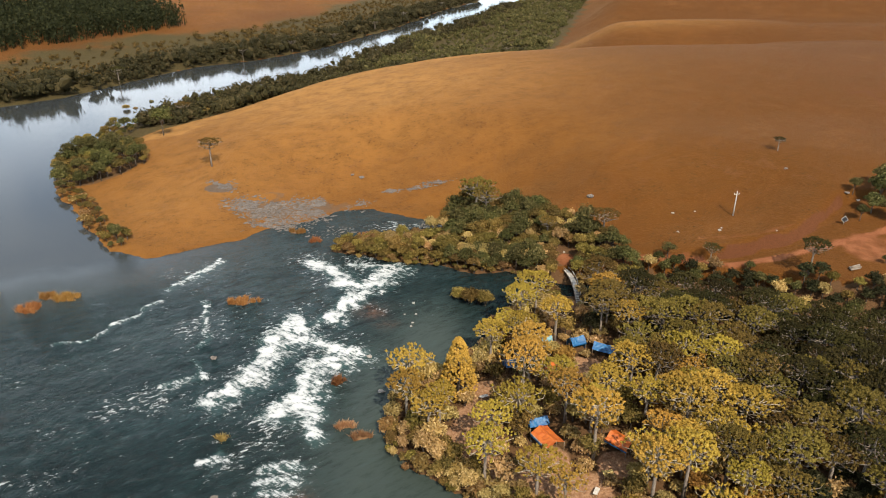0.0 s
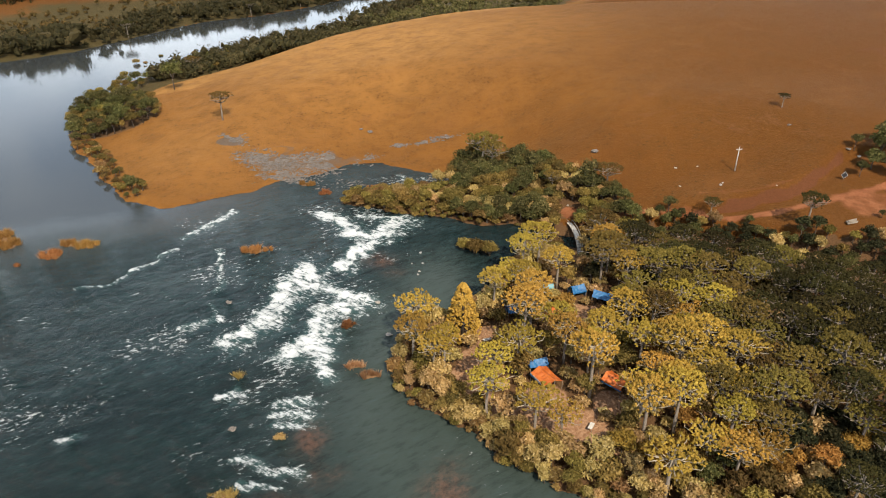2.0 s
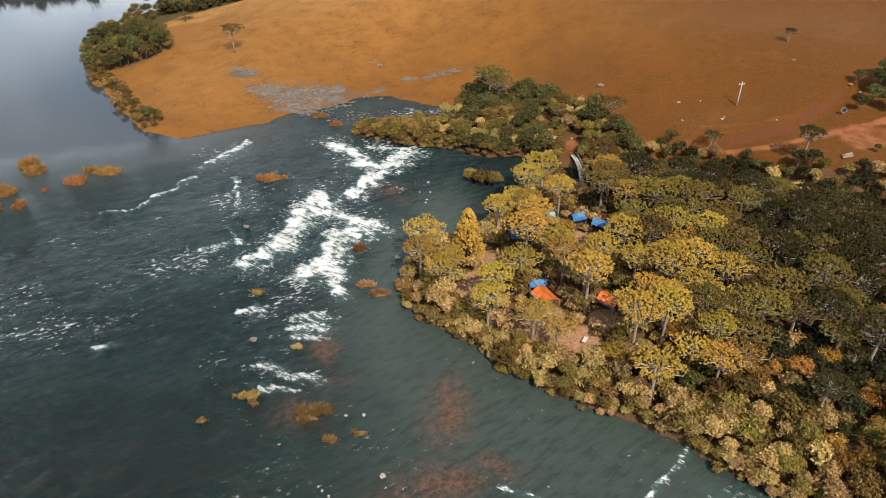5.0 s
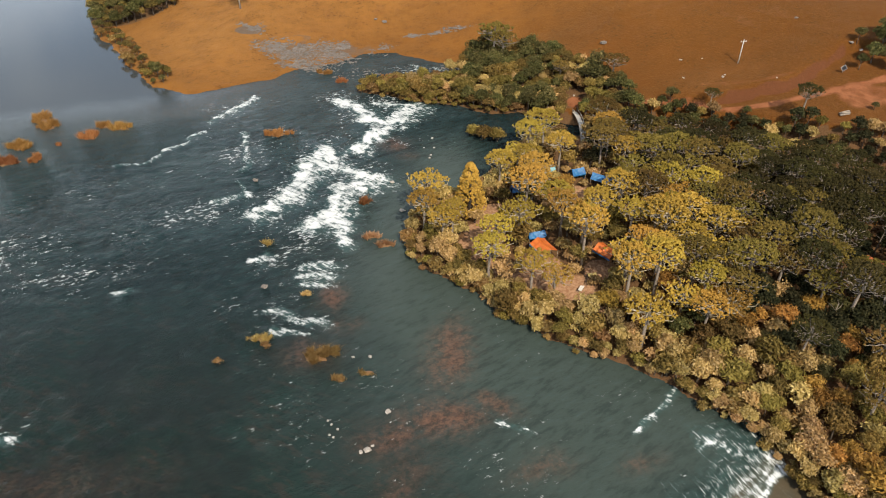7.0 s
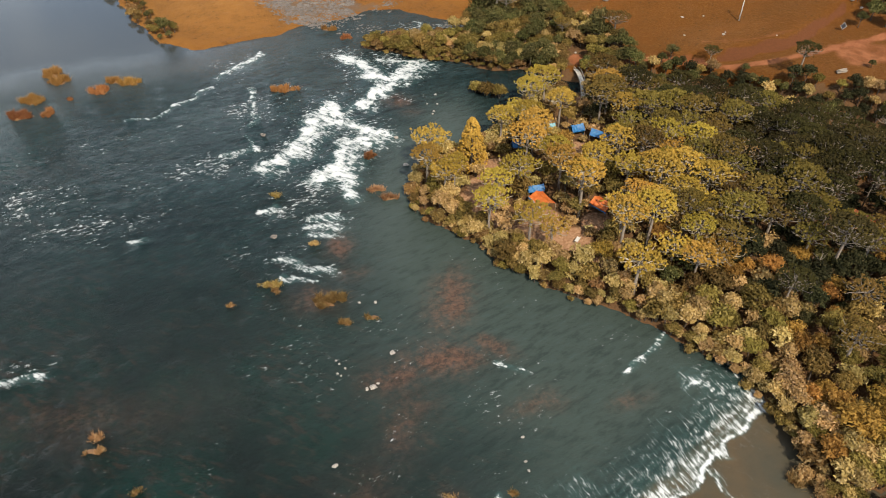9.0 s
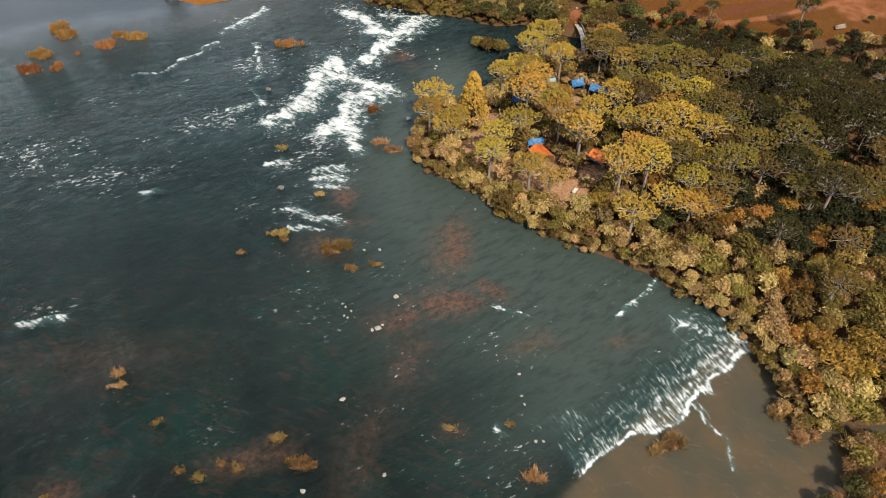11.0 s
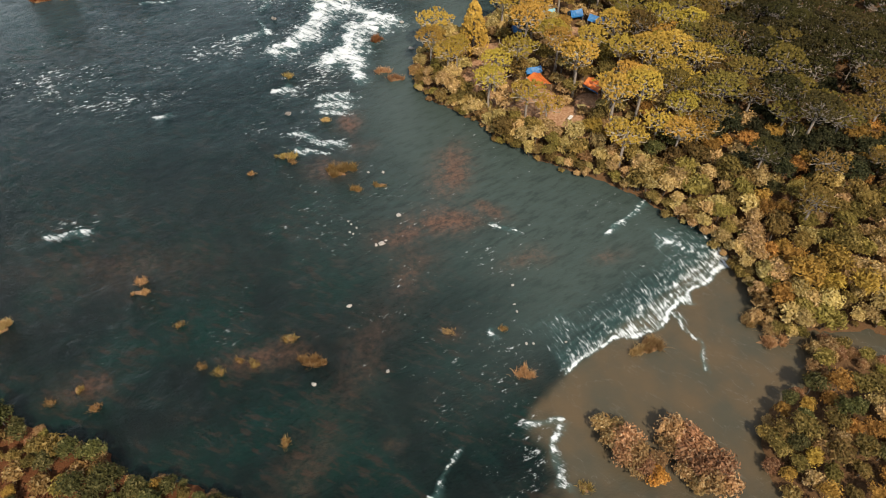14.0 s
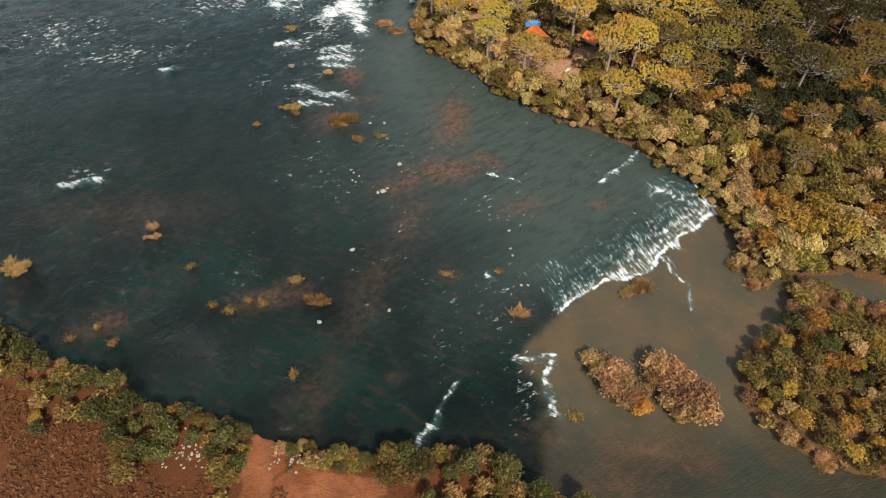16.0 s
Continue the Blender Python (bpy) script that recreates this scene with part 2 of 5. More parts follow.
def water_shader(node):
    math2 = lambda op, p, q: node("ShaderNodeMath", {0: p, 1: q}, operation=op).outputs[0]
    co = node("ShaderNodeNewGeometry").outputs["Position"]
    shoal, foam, calm, silt, chop, lively = (attribute(node, k) for k in ("shoal", "foam", "calm", "silt", "chop", "lively"))
    mid = noised(node, co, 0.06, 7, 0.62)
    drift = noised(node, co, 0.035, 6, 0.6, (2.2, 0.7, 1.0), 0.35)
    deep = mixed(node, ranged(node, mid, 0.35, 0.68), (0.0026, 0.0052, 0.0046, 1), (0.0025, 0.0145, 0.011, 1))
    muddy = mixed(node, ranged(node, noised(node, co, 0.1, 6), 0.3, 0.7), (0.042, 0.039, 0.027, 1), (0.066, 0.047, 0.0265, 1))
    deep = mixed(node, ranged(node, drift, 0.42, 0.68, 0.0, 0.8), deep, (0.0055, 0.007, 0.006, 1))
    streak = noised(node, co, 0.1, 7, 0.66, (2.6, 0.6, 1.0), -0.9)
    deep = mixed(node, ranged(node, streak, 0.52, 0.72, 0.0, 0.7), deep, (0.0095, 0.0165, 0.014, 1))
    # drowned rock ribs and weed showing through the clear deep water
    rib = noised(node, co, 0.45, 9, 0.76, (2.0, 0.6, 1.0), -0.35)
    weed = ranged(node, math2("MULTIPLY", ranged(node, rib, 0.48, 0.62), ranged(node, mid, 0.36, 0.56)), 0.0, 1.0, 0.0, 0.75)
    deep = mixed(node, weed, deep, (0.021, 0.0135, 0.0095, 1))
    deep = mixed(node, lively, deep, mixed(node, ranged(node, drift, 0.35, 0.65), (0.0038, 0.0112, 0.0125, 1), (0.0105, 0.0245, 0.027, 1)))
    # reflection of low bright cloud upstream, painted into the base colour
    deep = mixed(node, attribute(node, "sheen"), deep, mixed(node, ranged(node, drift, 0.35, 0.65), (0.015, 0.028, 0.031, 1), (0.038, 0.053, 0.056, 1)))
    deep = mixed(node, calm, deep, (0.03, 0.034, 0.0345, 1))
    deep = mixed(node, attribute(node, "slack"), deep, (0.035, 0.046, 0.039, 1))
    deep = mixed(node, silt, deep, muddy)
    bed = mixed(node, ranged(node, noised(node, co, 0.8, 9, 0.8), 0.32, 0.66), (0.026, 0.0165, 0.012, 1), (0.118, 0.059, 0.037, 1))
    patchy = math2("MULTIPLY", shoal, ranged(node, noised(node, co, 0.2, 8, 0.72), 0.25, 0.65, 0.35, 1.0))
    col = mixed(node, ranged(node, patchy, 0.0, 0.95, 0.0, 0.85), deep, bed)
    # waves: short crests across the flow, in two sizes; their light and shade are painted in
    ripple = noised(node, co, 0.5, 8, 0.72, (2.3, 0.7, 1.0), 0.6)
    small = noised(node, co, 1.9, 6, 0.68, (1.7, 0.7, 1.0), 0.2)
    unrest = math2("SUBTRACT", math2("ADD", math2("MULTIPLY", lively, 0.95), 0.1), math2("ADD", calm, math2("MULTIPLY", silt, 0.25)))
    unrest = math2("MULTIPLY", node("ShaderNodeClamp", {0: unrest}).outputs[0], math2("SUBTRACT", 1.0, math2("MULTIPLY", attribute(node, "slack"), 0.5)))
    crest_light = ranged(node, math2("ADD", math2("MULTIPLY", ripple, 0.65), math2("MULTIPLY", small, 0.35)), 0.5, 0.68)
    trough_shade = ranged(node, ripple, 0.52, 0.36)
    col = mixed(node, math2("MULTIPLY", trough_shade, math2("MULTIPLY", unrest, 0.75)), col, (0.002353, 0.004706, 0.004706, 1))
    col = mixed(node, math2("MULTIPLY", crest_light, math2("MULTIPLY", unrest, 0.55)), col, (0.04118, 0.06765, 0.06882, 1))
    # foam: long threads drawn out along the flow, torn at two sizes
    thread = noised(node, co, 0.85, 8, 0.72, (2.6, 0.6, 1.0), -0.55)
    hair = noised(node, co, 3.4, 6, 0.72, (3.0, 0.5, 1.0), -0.5)
    spill = attribute(node, "spill")
    blend = lambda a, b: node("ShaderNodeMix", {"Factor": spill, "A": a, "B": b}, data_type="FLOAT").outputs["Result"]
    thread = blend(thread, noised(node, co, 1.25, 8, 0.74, (4.0, 0.6, 1.0), -1.1))
    hair = blend(hair, noised(node, co, 3.6, 6, 0.72, (3.6, 0.5, 1.0), -1.15))
    tear = noised(node, co, 0.42, 8, 0.7)
    sum3 = math2("ADD", math2("MULTIPLY", math2("SUBTRACT", thread, 0.5), 1.7), math2("MULTIPLY", math2("SUBTRACT", hair, 0.5), 1.1))
    sum3 = math2("ADD", sum3, math2("MULTIPLY", math2("SUBTRACT", tear, 0.5), math2("SUBTRACT", 2.0, math2("MULTIPLY", spill, 1.1))))
    white = math2("MULTIPLY", ranged(node, math2("ADD", foam, sum3), 0.4, 0.8), ranged(node, foam, 0.03, 0.16))
    fleck = noised(node, co, 1.0, 8, 0.74, (1.6, 0.8, 1.0), 0.45)
    gust = noised(node, co, 0.12, 5, 0.6)
    dots = math2("ADD", math2("MULTIPLY", math2("SUBTRACT", fleck, 0.5), 2.4), math2("MULTIPLY", math2("SUBTRACT", gust, 0.5), 0.8))
    caps = math2("MULTIPLY", ranged(node, math2("ADD", chop, dots), 0.42, 0.72, 0.0, 0.85), ranged(node, chop, 0.02, 0.12))
    white = math2("MAXIMUM", white, caps)
    scum = math2("ABSOLUTE", math2("SUBTRACT", noised(node, co, 0.16, 6, 0.62, (1.9, 0.7, 1.0), -0.7), 0.5), 0.0)
    col = mixed(node, math2("MULTIPLY", math2("MULTIPLY", ranged(node, scum, 0.006, 0.001, 0.0, 0.2), silt), ranged(node, thread, 0.42, 0.6)), col, (0.2, 0.19, 0.165, 1))
    veil = ranged(node, math2("ADD", foam, math2("MULTIPLY", math2("SUBTRACT", thread, 0.5), 0.7)), 0.08, 0.7, 0.0, 0.45)
    col = mixed(node, veil, col, (0.04412, 0.09706, 0.09118, 1))
    col = mixed(node, white, col, (0.5, 0.515, 0.51, 1))
    height = math2("ADD", math2("ADD", ripple, math2("MULTIPLY", small, 0.35)), math2("MULTIPLY", white, 0.15))
    strength = math2("MULTIPLY", math2("SUBTRACT", 1.02, math2("MAXIMUM", calm, math2("MAXIMUM", math2("MULTIPLY", silt, 0.85), math2("MULTIPLY", attribute(node, "slack"), 0.8)))), 0.85)
    bump = node("ShaderNodeBump", {"Height": height, "Strength": strength, "Distance": 0.9}).outputs[0]
    rough = node("ShaderNodeMapRange", {0: white, 3: 0.07, 4: 0.75}).outputs[0]
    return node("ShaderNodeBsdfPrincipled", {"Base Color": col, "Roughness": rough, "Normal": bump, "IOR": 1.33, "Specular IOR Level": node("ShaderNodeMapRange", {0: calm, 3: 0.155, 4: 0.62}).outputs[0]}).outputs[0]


GROUND = material("ground", ground_shader)
WATER = material("water", water_shader)


# ---- ground and water ----
CAMP_PATH = [(5, 101), (8, 98.5), (12, 95.5), (18, 91.5), (24, 89.5), (28, 87), (31, 82.5)]
CAMP_SOIL = [(12.5, 118, 4.8), (10, 110, 4.0), (7.5, 105, 3.2), (35.7, 125.3, 4.2), (22, 96, 4.5), (35, 95, 3.6), (28, 89, 4.5), (92, 91, 3.0), (56.4, 94, 2.6), (41, 155, 3.0)]
def ground_fields(x, y):
    parts = shores(x, y)
    h, i, s, o = parts
    z = ground_height(x, y, parts)
    d, _ = to_line(x, y, ROAD)
    soil = 1.0 - sstep(0.6, 2.6, d)
    wide = 1.0 - sstep(3, 10, np.hypot((x - 123) / 1.7, y - 167) + 4 * fbm(x, y, 11, 3, 91))
    scarp = 0.8 * (1 - sstep(0.3, 2.2, to_line(x, y, SCARP)[0] + 1.2 * fbm(x, y, 4, 3, 95)))
    scarp = np.maximum(scarp, 0.6 * (1 - sstep(0.3, 2.0, np.minimum(to_line(x, y, [(176, 278), (186, 283), (196, 285)])[0], to_line(x, y, [(188, 283), (187, 266)])[0]) + fbm(x, y, 4, 3, 96))))
    scarred = 0.4 * (1 - sstep(0.6, 2.4, to_line(x, y, BANK_TRACK)[0]))
    scarred = np.maximum(scarred, 1 - sstep(1.5, 4.0, np.hypot(x - 42, y - 178)))
    sand = np.maximum.reduce([1 - sstep(1.6, 4.2, to_line(x, y, CAMP_PATH)[0])] + [1 - sstep(0.7, 1.3, np.hypot(x - cx, y - cy) / r) for cx, cy, r in CAMP_SOIL])
    turf = 1 - sstep(0.6, 1.2, np.hypot((x - 31) / 2.6, (y - 79) / 4.5))
    # broad patches are pale grass; brow and ridge lines are painted rim highlights
    pale = 1.0 * np.exp(-((x + 35) / 95) ** 2 - ((y - 340) / 80) ** 2) + 0.6 * np.exp(-((x - 40) / 90) ** 2 - ((y - 425) / 26) ** 2) + 0.55 * np.exp(-((y - 556 - 0.08 * (x - 200) + 28 * fbm(x, y, 260, 2, 77)) / 14) ** 2) * (wood_edge(x, y) < 0) * (1 - sstep(150, 330, x)) + 0.95 * np.exp(-((signed(x, y, DOME) - 3) / 13) ** 2) * (1 - sstep(120, 260, x)) * (y > 300) + 0.35 * np.exp(-((x + 80) / 40) ** 2 - ((y - 225) / 35) ** 2)
    rust = 0.85 * sstep(-10, 110, x + 25 * fbm(x, y, 60, 3, 31)) * (1 - sstep(700, 1200, y)) + 0.2 * sstep(150, 300, x)
    rust = np.maximum(rust, sstep(20, 40, o) * (y > 300) * (0.55 + 0.9 * fbm(x, y, 70, 3, 33)))
    thicket = np.maximum.reduce([inside(x, y, [(-20, 188), (8, 179), (26, 175), (58, 174), (57, 184), (36, 205), (22, 216), (10, 208), (6, 200)]) * 1.0,
                                 1 - sstep(0.8, 1.1, np.hypot((x + 130) / 20, (y - 271) / 25)), (to_line(x, y, [(56, 167), (84, 158), (125, 141)])[0] < 5) * 1.0])
    scrub = sstep(-2.2, -1.2, o) * (y < 60)
    torn = 0.7 * fbm(x, y, 5, 3, 97)
    bare = np.maximum(1 - sstep(0.6, 1.2, np.hypot((x + 25) / 3.0, (y + 9) / 7.0) + torn), 1 - sstep(0.6, 1.2, np.hypot((x + 13) / 11.0, (y + 11) / 3.2) + torn))
    field = {"pale": np.clip(pale, 0, 1), "scrub": np.maximum(scrub * (1 - bare), scarp), "soil": np.maximum.reduce([0.6 * soil, 0.5 * wide, scarred, bare]), "sand": sand * sstep(0.6, 2.0, i), "turf": turf * sstep(0.6, 2.0, i),
             "rusty": np.clip(rust, 0, 1), "litter": np.maximum.reduce([1.0 * ((h > -1) & (h < 5) & (x > -27) & (x < 62) & (y < 192)), sstep(-2.2, -1.2, i), sstep(-2.2, -1.2, s), thicket]),
             "green": np.maximum(sstep(-2, 0, o) * sstep(100, 200, y) * (1 - sstep(45, 170, o + 40 * fbm(x, y, 55, 4, 83))), sstep(0, 4, h) * (1 - sstep(-14, -4, signed(x, y, DOME))) * (y > 250) * (wood_edge(x, y) > -6)),
             "stone": np.maximum(0.5 * (1 - sstep(0.4, 1.1, np.hypot((x + 40) / 22, (y - 220) / 10) + 1.3 * fbm(x, y, 5, 4, 87))), 1 - sstep(0.4, 1.2, np.hypot((x + 71) / 6, (y - 233) / 4)))}
    return z, field


GROUND_XS = spread(-240, 240, 1.6, (-2900, 3000))
GROUND_YS = spread(-64, 440, 1.6, (-900, 2900))
ground = tagged(new("ground", grid_mesh("ground", GROUND_XS, GROUND_YS, ground_fields, ("soil", "litter", "green", "stone", "pale", "scrub", "rusty", "sand", "turf"))),
                "rolling dry orange-brown pasture and wooded river banks", "ground", kind="structure")
ground.data.materials.append(GROUND)

LAND = np.empty(len(ground.data.vertices) * 3, np.float32)
ground.data.vertices.foreach_get("co", LAND)
LAND = LAND.reshape(len(GROUND_YS), len(GROUND_XS), 3)[:, :, 2]


def height_at(x, y):
    i = int(np.clip(np.searchsorted(GROUND_XS, x) - 1, 0, len(GROUND_XS) - 2))
    j = int(np.clip(np.searchsorted(GROUND_YS, y) - 1, 0, len(GROUND_YS) - 2))
    u = (x - GROUND_XS[i]) / (GROUND_XS[i + 1] - GROUND_XS[i])
    v = (y - GROUND_YS[j]) / (GROUND_YS[j + 1] - GROUND_YS[j])
    return float((LAND[j, i] * (1 - u) + LAND[j, i + 1] * u) * (1 - v) + (LAND[j + 1, i] * (1 - u) + LAND[j + 1, i + 1] * u) * v)


# white water: from x, y to x, y and half its width
UPPER_LEDGES = [(-31.3, 179.8, -18.9, 167.0, 3.0), (-19.8, 178.1, -7.4, 176.5, 1.6), (-7.5, 177.3, -14.6, 166.2, 2.4), (-23.1, 166.9, -14.7, 167.2, 1.8),
                (-19.3, 161.3, -23.9, 150.7, 2.2), (-14.5, 163.8, -20.7, 158.6, 1.6), (-32.5, 150.3, -35.7, 140.1, 3.0), (-33.7, 142.4, -26.7, 140.5, 2.0),
                (-34.9, 140.2, -39.3, 126.9, 2.6), (-39.3, 126.9, -45.9, 118.2, 2.0), (-46.1, 119.4, -41.7, 117.6, 1.2)]
LOWER_LEDGES = [(-27.2, 144.7, -31.4, 147.4, 1.6), (-25.9, 140.5, -17.3, 136.7, 2.8), (-18.7, 135.3, -25.6, 131.1, 2.8), (-25.6, 131.1, -25.2, 122.3, 2.4),
                (-25.9, 122.3, -31.7, 115.0, 2.6), (-25.1, 122.3, -23.1, 108.2, 1.5), (-29.5, 118.6, -23.8, 116.3, 2.0), (-29.8, 99.6, -23.3, 100.0, 1.3),
                (-29.3, 96.6, -23.2, 96.2, 1.3), (-28.5, 93.7, -22.8, 93.3, 1.1), (-41.3, 100.6, -38.1, 103.3, 1.2), (-34.8, 84.5, -24.0, 81.2, 1.3),
                (-32.5, 78.7, -25.7, 77.6, 0.7)]
LAKE_LIP = [(-68.8, 165.5, -64.6, 172.1, 1.2), (-64.6, 172.1, -58.4, 182.9, 1.2), (-71.5, 155.1, -67.7, 158.5, 0.7), (-86.6, 140.2, -79.7, 141.8, 0.5),
            (-79.7, 141.8, -71.0, 153.5, 0.5), (-56.4, 158.9, -51.2, 142.3, 0.6), (-51.2, 142.3, -52.8, 139.5, 0.7), (-55.1, 125.1, -50.1, 127.8, 1.1),
            (-52.3, 134.1, -48.0, 127.9, 0.6), (-67.8, 90.1, -64.8, 91.6, 0.7), (-77.6, 51.0, -69.4, 52.2, 0.8), (-10.0, 210.7, -5.8, 205.8, 0.8),
            (6.7, 207.3, 9.1, 199.3, 1.2), (-1.6, 207.6, 5.3, 193.0, 0.6)]
FALLS = [(57.1, 51.7, 50.5, 43.3, 1.1), (50.5, 43.3, 46.1, 38.0, 0.9), (42.2, 36.1, 37.6, 33.0, 1.0), (37.6, 33.0, 31.1, 29.4, 1.0), (24.4, 25.2, 21.8, 23.5, 1.2), (46.1, 38.0, 42.2, 36.1, 0.9), (31.1, 29.4, 24.4, 25.2, 0.75),
         (43.9, 49.3, 55.6, 52.5, 0.8), (42.5, 35.5, 44.1, 33.7, 0.5), (44.1, 33.7, 45.7, 28.6, 0.35), (45.7, 28.6, 44.7, 23.7, 0.35), (43.3, 64.7, 38.3, 59.7, 0.5),
         (38.3, 59.7, 33.1, 55.0, 0.35), (10.1, 56.0, 15.0, 54.6, 0.7), (10.1, 30.2, 10.3, 28.5, 0.6)]
NEAR_LINES = [(4.3, 7.3, 0.4, 0.8, 0.35), (0.4, 0.8, -2.1, -3.0, 0.45), (20.6, 12.6, 18.4, 6.7, 0.45), (18.4, 6.7, 18.9, 3.2, 0.6), (18.9, 2.4, 20.5, 1.6, 0.6),
              (15.2, 11.9, 21.1, 13.7, 0.5)]
# broken water: centre, half lengths, turn in degrees, strength
CHOP = [(-77, 95, 22, 9, 12, 0.34), (-62, 118, 28, 12, 25, 0.3), (-52, 150, 22, 17, 40, 0.32), (-34, 112, 14, 28, 0, 0.34), (-20, 180, 22, 18, 0, 0.34), (-98, 104, 20, 14, 10, 0.36),
        (-35, 84, 12, 12, 0, 0.3), (42, 44, 20, 6.5, 40, 0.15), (22, 29, 6, 7, 0, 0.2), (12, 50, 9, 15, 0, 0.24), (16.5, 9, 6, 12, 0, 0.38), (38, 60, 14, 9, 40, 0.2),
        (-75, 54, 14, 4, 5, 0.17), (-12, 62, 16, 12, 0, 0.2), (-5, 205, 20, 10, 0, 0.34), (12, 80, 22, 8, -38, 0.14), (-40, 30, 40, 20, 0, 0.1), (7, 20, 20, 20, 0, 0.21), (-8, 38, 7, 16, -20, 0.2), (-8, 160, 14, 16, 0, 0.22),
        (-60, 172, 22, 14, 50, 0.24), (-85, 130, 30, 14, 25, 0.2), (-22, 60, 18, 22, 0, 0.17)]
# shallow beds: centre, half lengths, turn, strength
SHOALS = [(2.5, 73, 6, 11, -8, 0.8), (0.8, 57, 9, 5.5, 10, 1.0), (-7, 53, 8, 5, 20, 0.7), (10, 60, 6, 3, -20, 0.7), (-21.5, 89, 3.4, 6, 0, 0.85), (-19, 80, 5, 4, 0, 0.5), (-5, 43, 6, 13, -20, 0.46), (-12, 25, 5.5, 17, -20, 0.4),
          (-29, 23.5, 10, 3.6, 12, 0.62), (-60, 43, 26, 8, 5, 0.34), (2.5, 29, 3, 2.2, 0, 0.55), (-57, 17, 5, 4, 0, 0.6), (17, 47, 7, 3.5, 25, 0.5), (15, 21, 4, 4, 0, 0.25),
          (-19, 4, 5, 12, -20, 0.36), (-6.3, 8, 2.2, 1.8, 0, 0.45), (36, -4, 11, 4, -10, 0.5), (30, -9, 10, 5, -10, 0.4), (-24, 72, 7, 5, 0, 0.6), (-13, 154, 6, 5, 0, 0.7), (-9, 148, 3.5, 3, 0, 0.6), (33, 48, 6, 3, 30, 0.4)]


def blob(x, y, cx, cy, a, b, turn):
    c, s = math.cos(radians(turn)), math.sin(radians(turn))
    u, v = ((x - cx) * c + (y - cy) * s) / a, (-(x - cx) * s + (y - cy) * c) / b
    return np.exp(-(u * u + v * v) * 1.3)


def water_fields(x, y):
    z = water_level(x, y)
    wx, wy = x + 1.6 * fbm(x, y, 4.5, 3, 41), y + 1.6 * fbm(x, y, 4.5, 3, 47)
    foam, burst = np.zeros(x.shape), np.zeros(x.shape)
    tx, ty = wx + 3.4 * fbm(x, y, 6.5, 2, 43), wy + 3.4 * fbm(x, y, 6.5, 2, 49)
    for ax, ay, bx, by, wide in UPPER_LEDGES + LOWER_LEDGES + LAKE_LIP + FALLS + NEAR_LINES:
        top = 0.8 if wide > 1.3 else (0.64 if ax > 20 and ay > 20 and wide > 0.7 else 0.62)
        near = (np.abs(x - (ax + bx) / 2) < 30) & (np.abs(y - (ay + by) / 2) < 30)
        spills = ax > 20 and ay > 20 and wide > 0.7
        for shift, gain, thick in (((0.0, 1.2, 0.7), (0.45, 0.8, 1.0), (0.95, 0.73, 1.1), (1.5, 0.64, 1.2), (2.1, 0.53, 1.3), (2.8, 0.38, 1.4)) if spills else ((0.0, 1.0, 1.0), (1.0, 0.8, 1.1), (2.1, 0.52, 1.3))):
            fx, fy = (-1.5, 2.5) if spills else (0.85 * wide, -0.5 * wide)
            d, _ = to_line((tx if spills else wx)[near] - fx * shift, (ty if spills else wy)[near] - fy * shift, [(ax, ay), (bx, by)])
            burst[near] = np.maximum(burst[near], 0.36 * gain * min(wide / 1.5, 1.0) * np.exp(-(d / (wide * 3.2)) ** 2))
            foam[near] = np.maximum(foam[near], top * gain * np.exp(-(d / (wide * thick)) ** 2))
    chop = burst
    for cx, cy, a, b, turn, force in CHOP:
        chop = np.maximum(chop, force * blob(x, y, cx, cy, a, b, turn))
    shoal = np.zeros(x.shape)
    for cx, cy, a, b, turn, force in SHOALS:
        shoal = np.maximum(shoal, force * blob(wx, wy, cx, cy, a, b, turn))
    e = y - 0.35 * x
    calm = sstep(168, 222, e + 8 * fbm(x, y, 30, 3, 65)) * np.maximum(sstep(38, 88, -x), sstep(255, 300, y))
    side = ((x - 20) * 32 - (y - 20) * 36) / math.hypot(32, 36)
    pool = sstep(-1.0, 1.5, side + 1.5 * fbm(x, y, 7, 3, 51)) * sstep(16.5, 21, x + 6 * fbm(x, y, 7, 4, 53)) * (1 - 0.6 * sstep(0, 14, 6 - y))
    slack = 0.4 * blob(x, y, 24, 37, 26, 10, 40) + 0.75 * blob(x, y, 8, 86, 34, 20, -38) + 0.3 * blob(x, y, 0, 60, 30, 26, 0) + 0.5 * blob(x, y, 34, 60, 24, 11, -40) + 0.36 * blob(x, y, 22, 50, 20, 9, 20) + 0.4 * blob(x, y, -8, 122, 13, 26, 0) + 0.5 * blob(x, y, 3, 142, 11, 20, 0)
    chop = chop * (1 - 0.85 * pool)
    z = z + (0.4 * foam + 0.35 * chop + 0.06) * (fbm(x, y, 2.6, 3, 61) + 0.4) * (1 - calm)
    lively = np.clip(0.9 * blob(x, y, -25, 155, 80, 75, 0) + 0.4 * blob(x, y, -70, 98, 55, 26, 14) + 0.6 * blob(x, y, 20, 60, 45, 30, -30) + 0.2 * blob(x, y, 28, 36, 24, 10, 40), 0, 1)
    # where the painted cloud reflection pales the upstream water
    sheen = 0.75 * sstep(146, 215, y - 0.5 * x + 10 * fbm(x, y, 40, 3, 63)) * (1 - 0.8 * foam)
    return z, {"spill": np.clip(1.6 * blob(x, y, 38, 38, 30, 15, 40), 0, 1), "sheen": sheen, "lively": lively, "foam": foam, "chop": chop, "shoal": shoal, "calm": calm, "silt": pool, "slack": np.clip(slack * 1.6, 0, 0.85)}


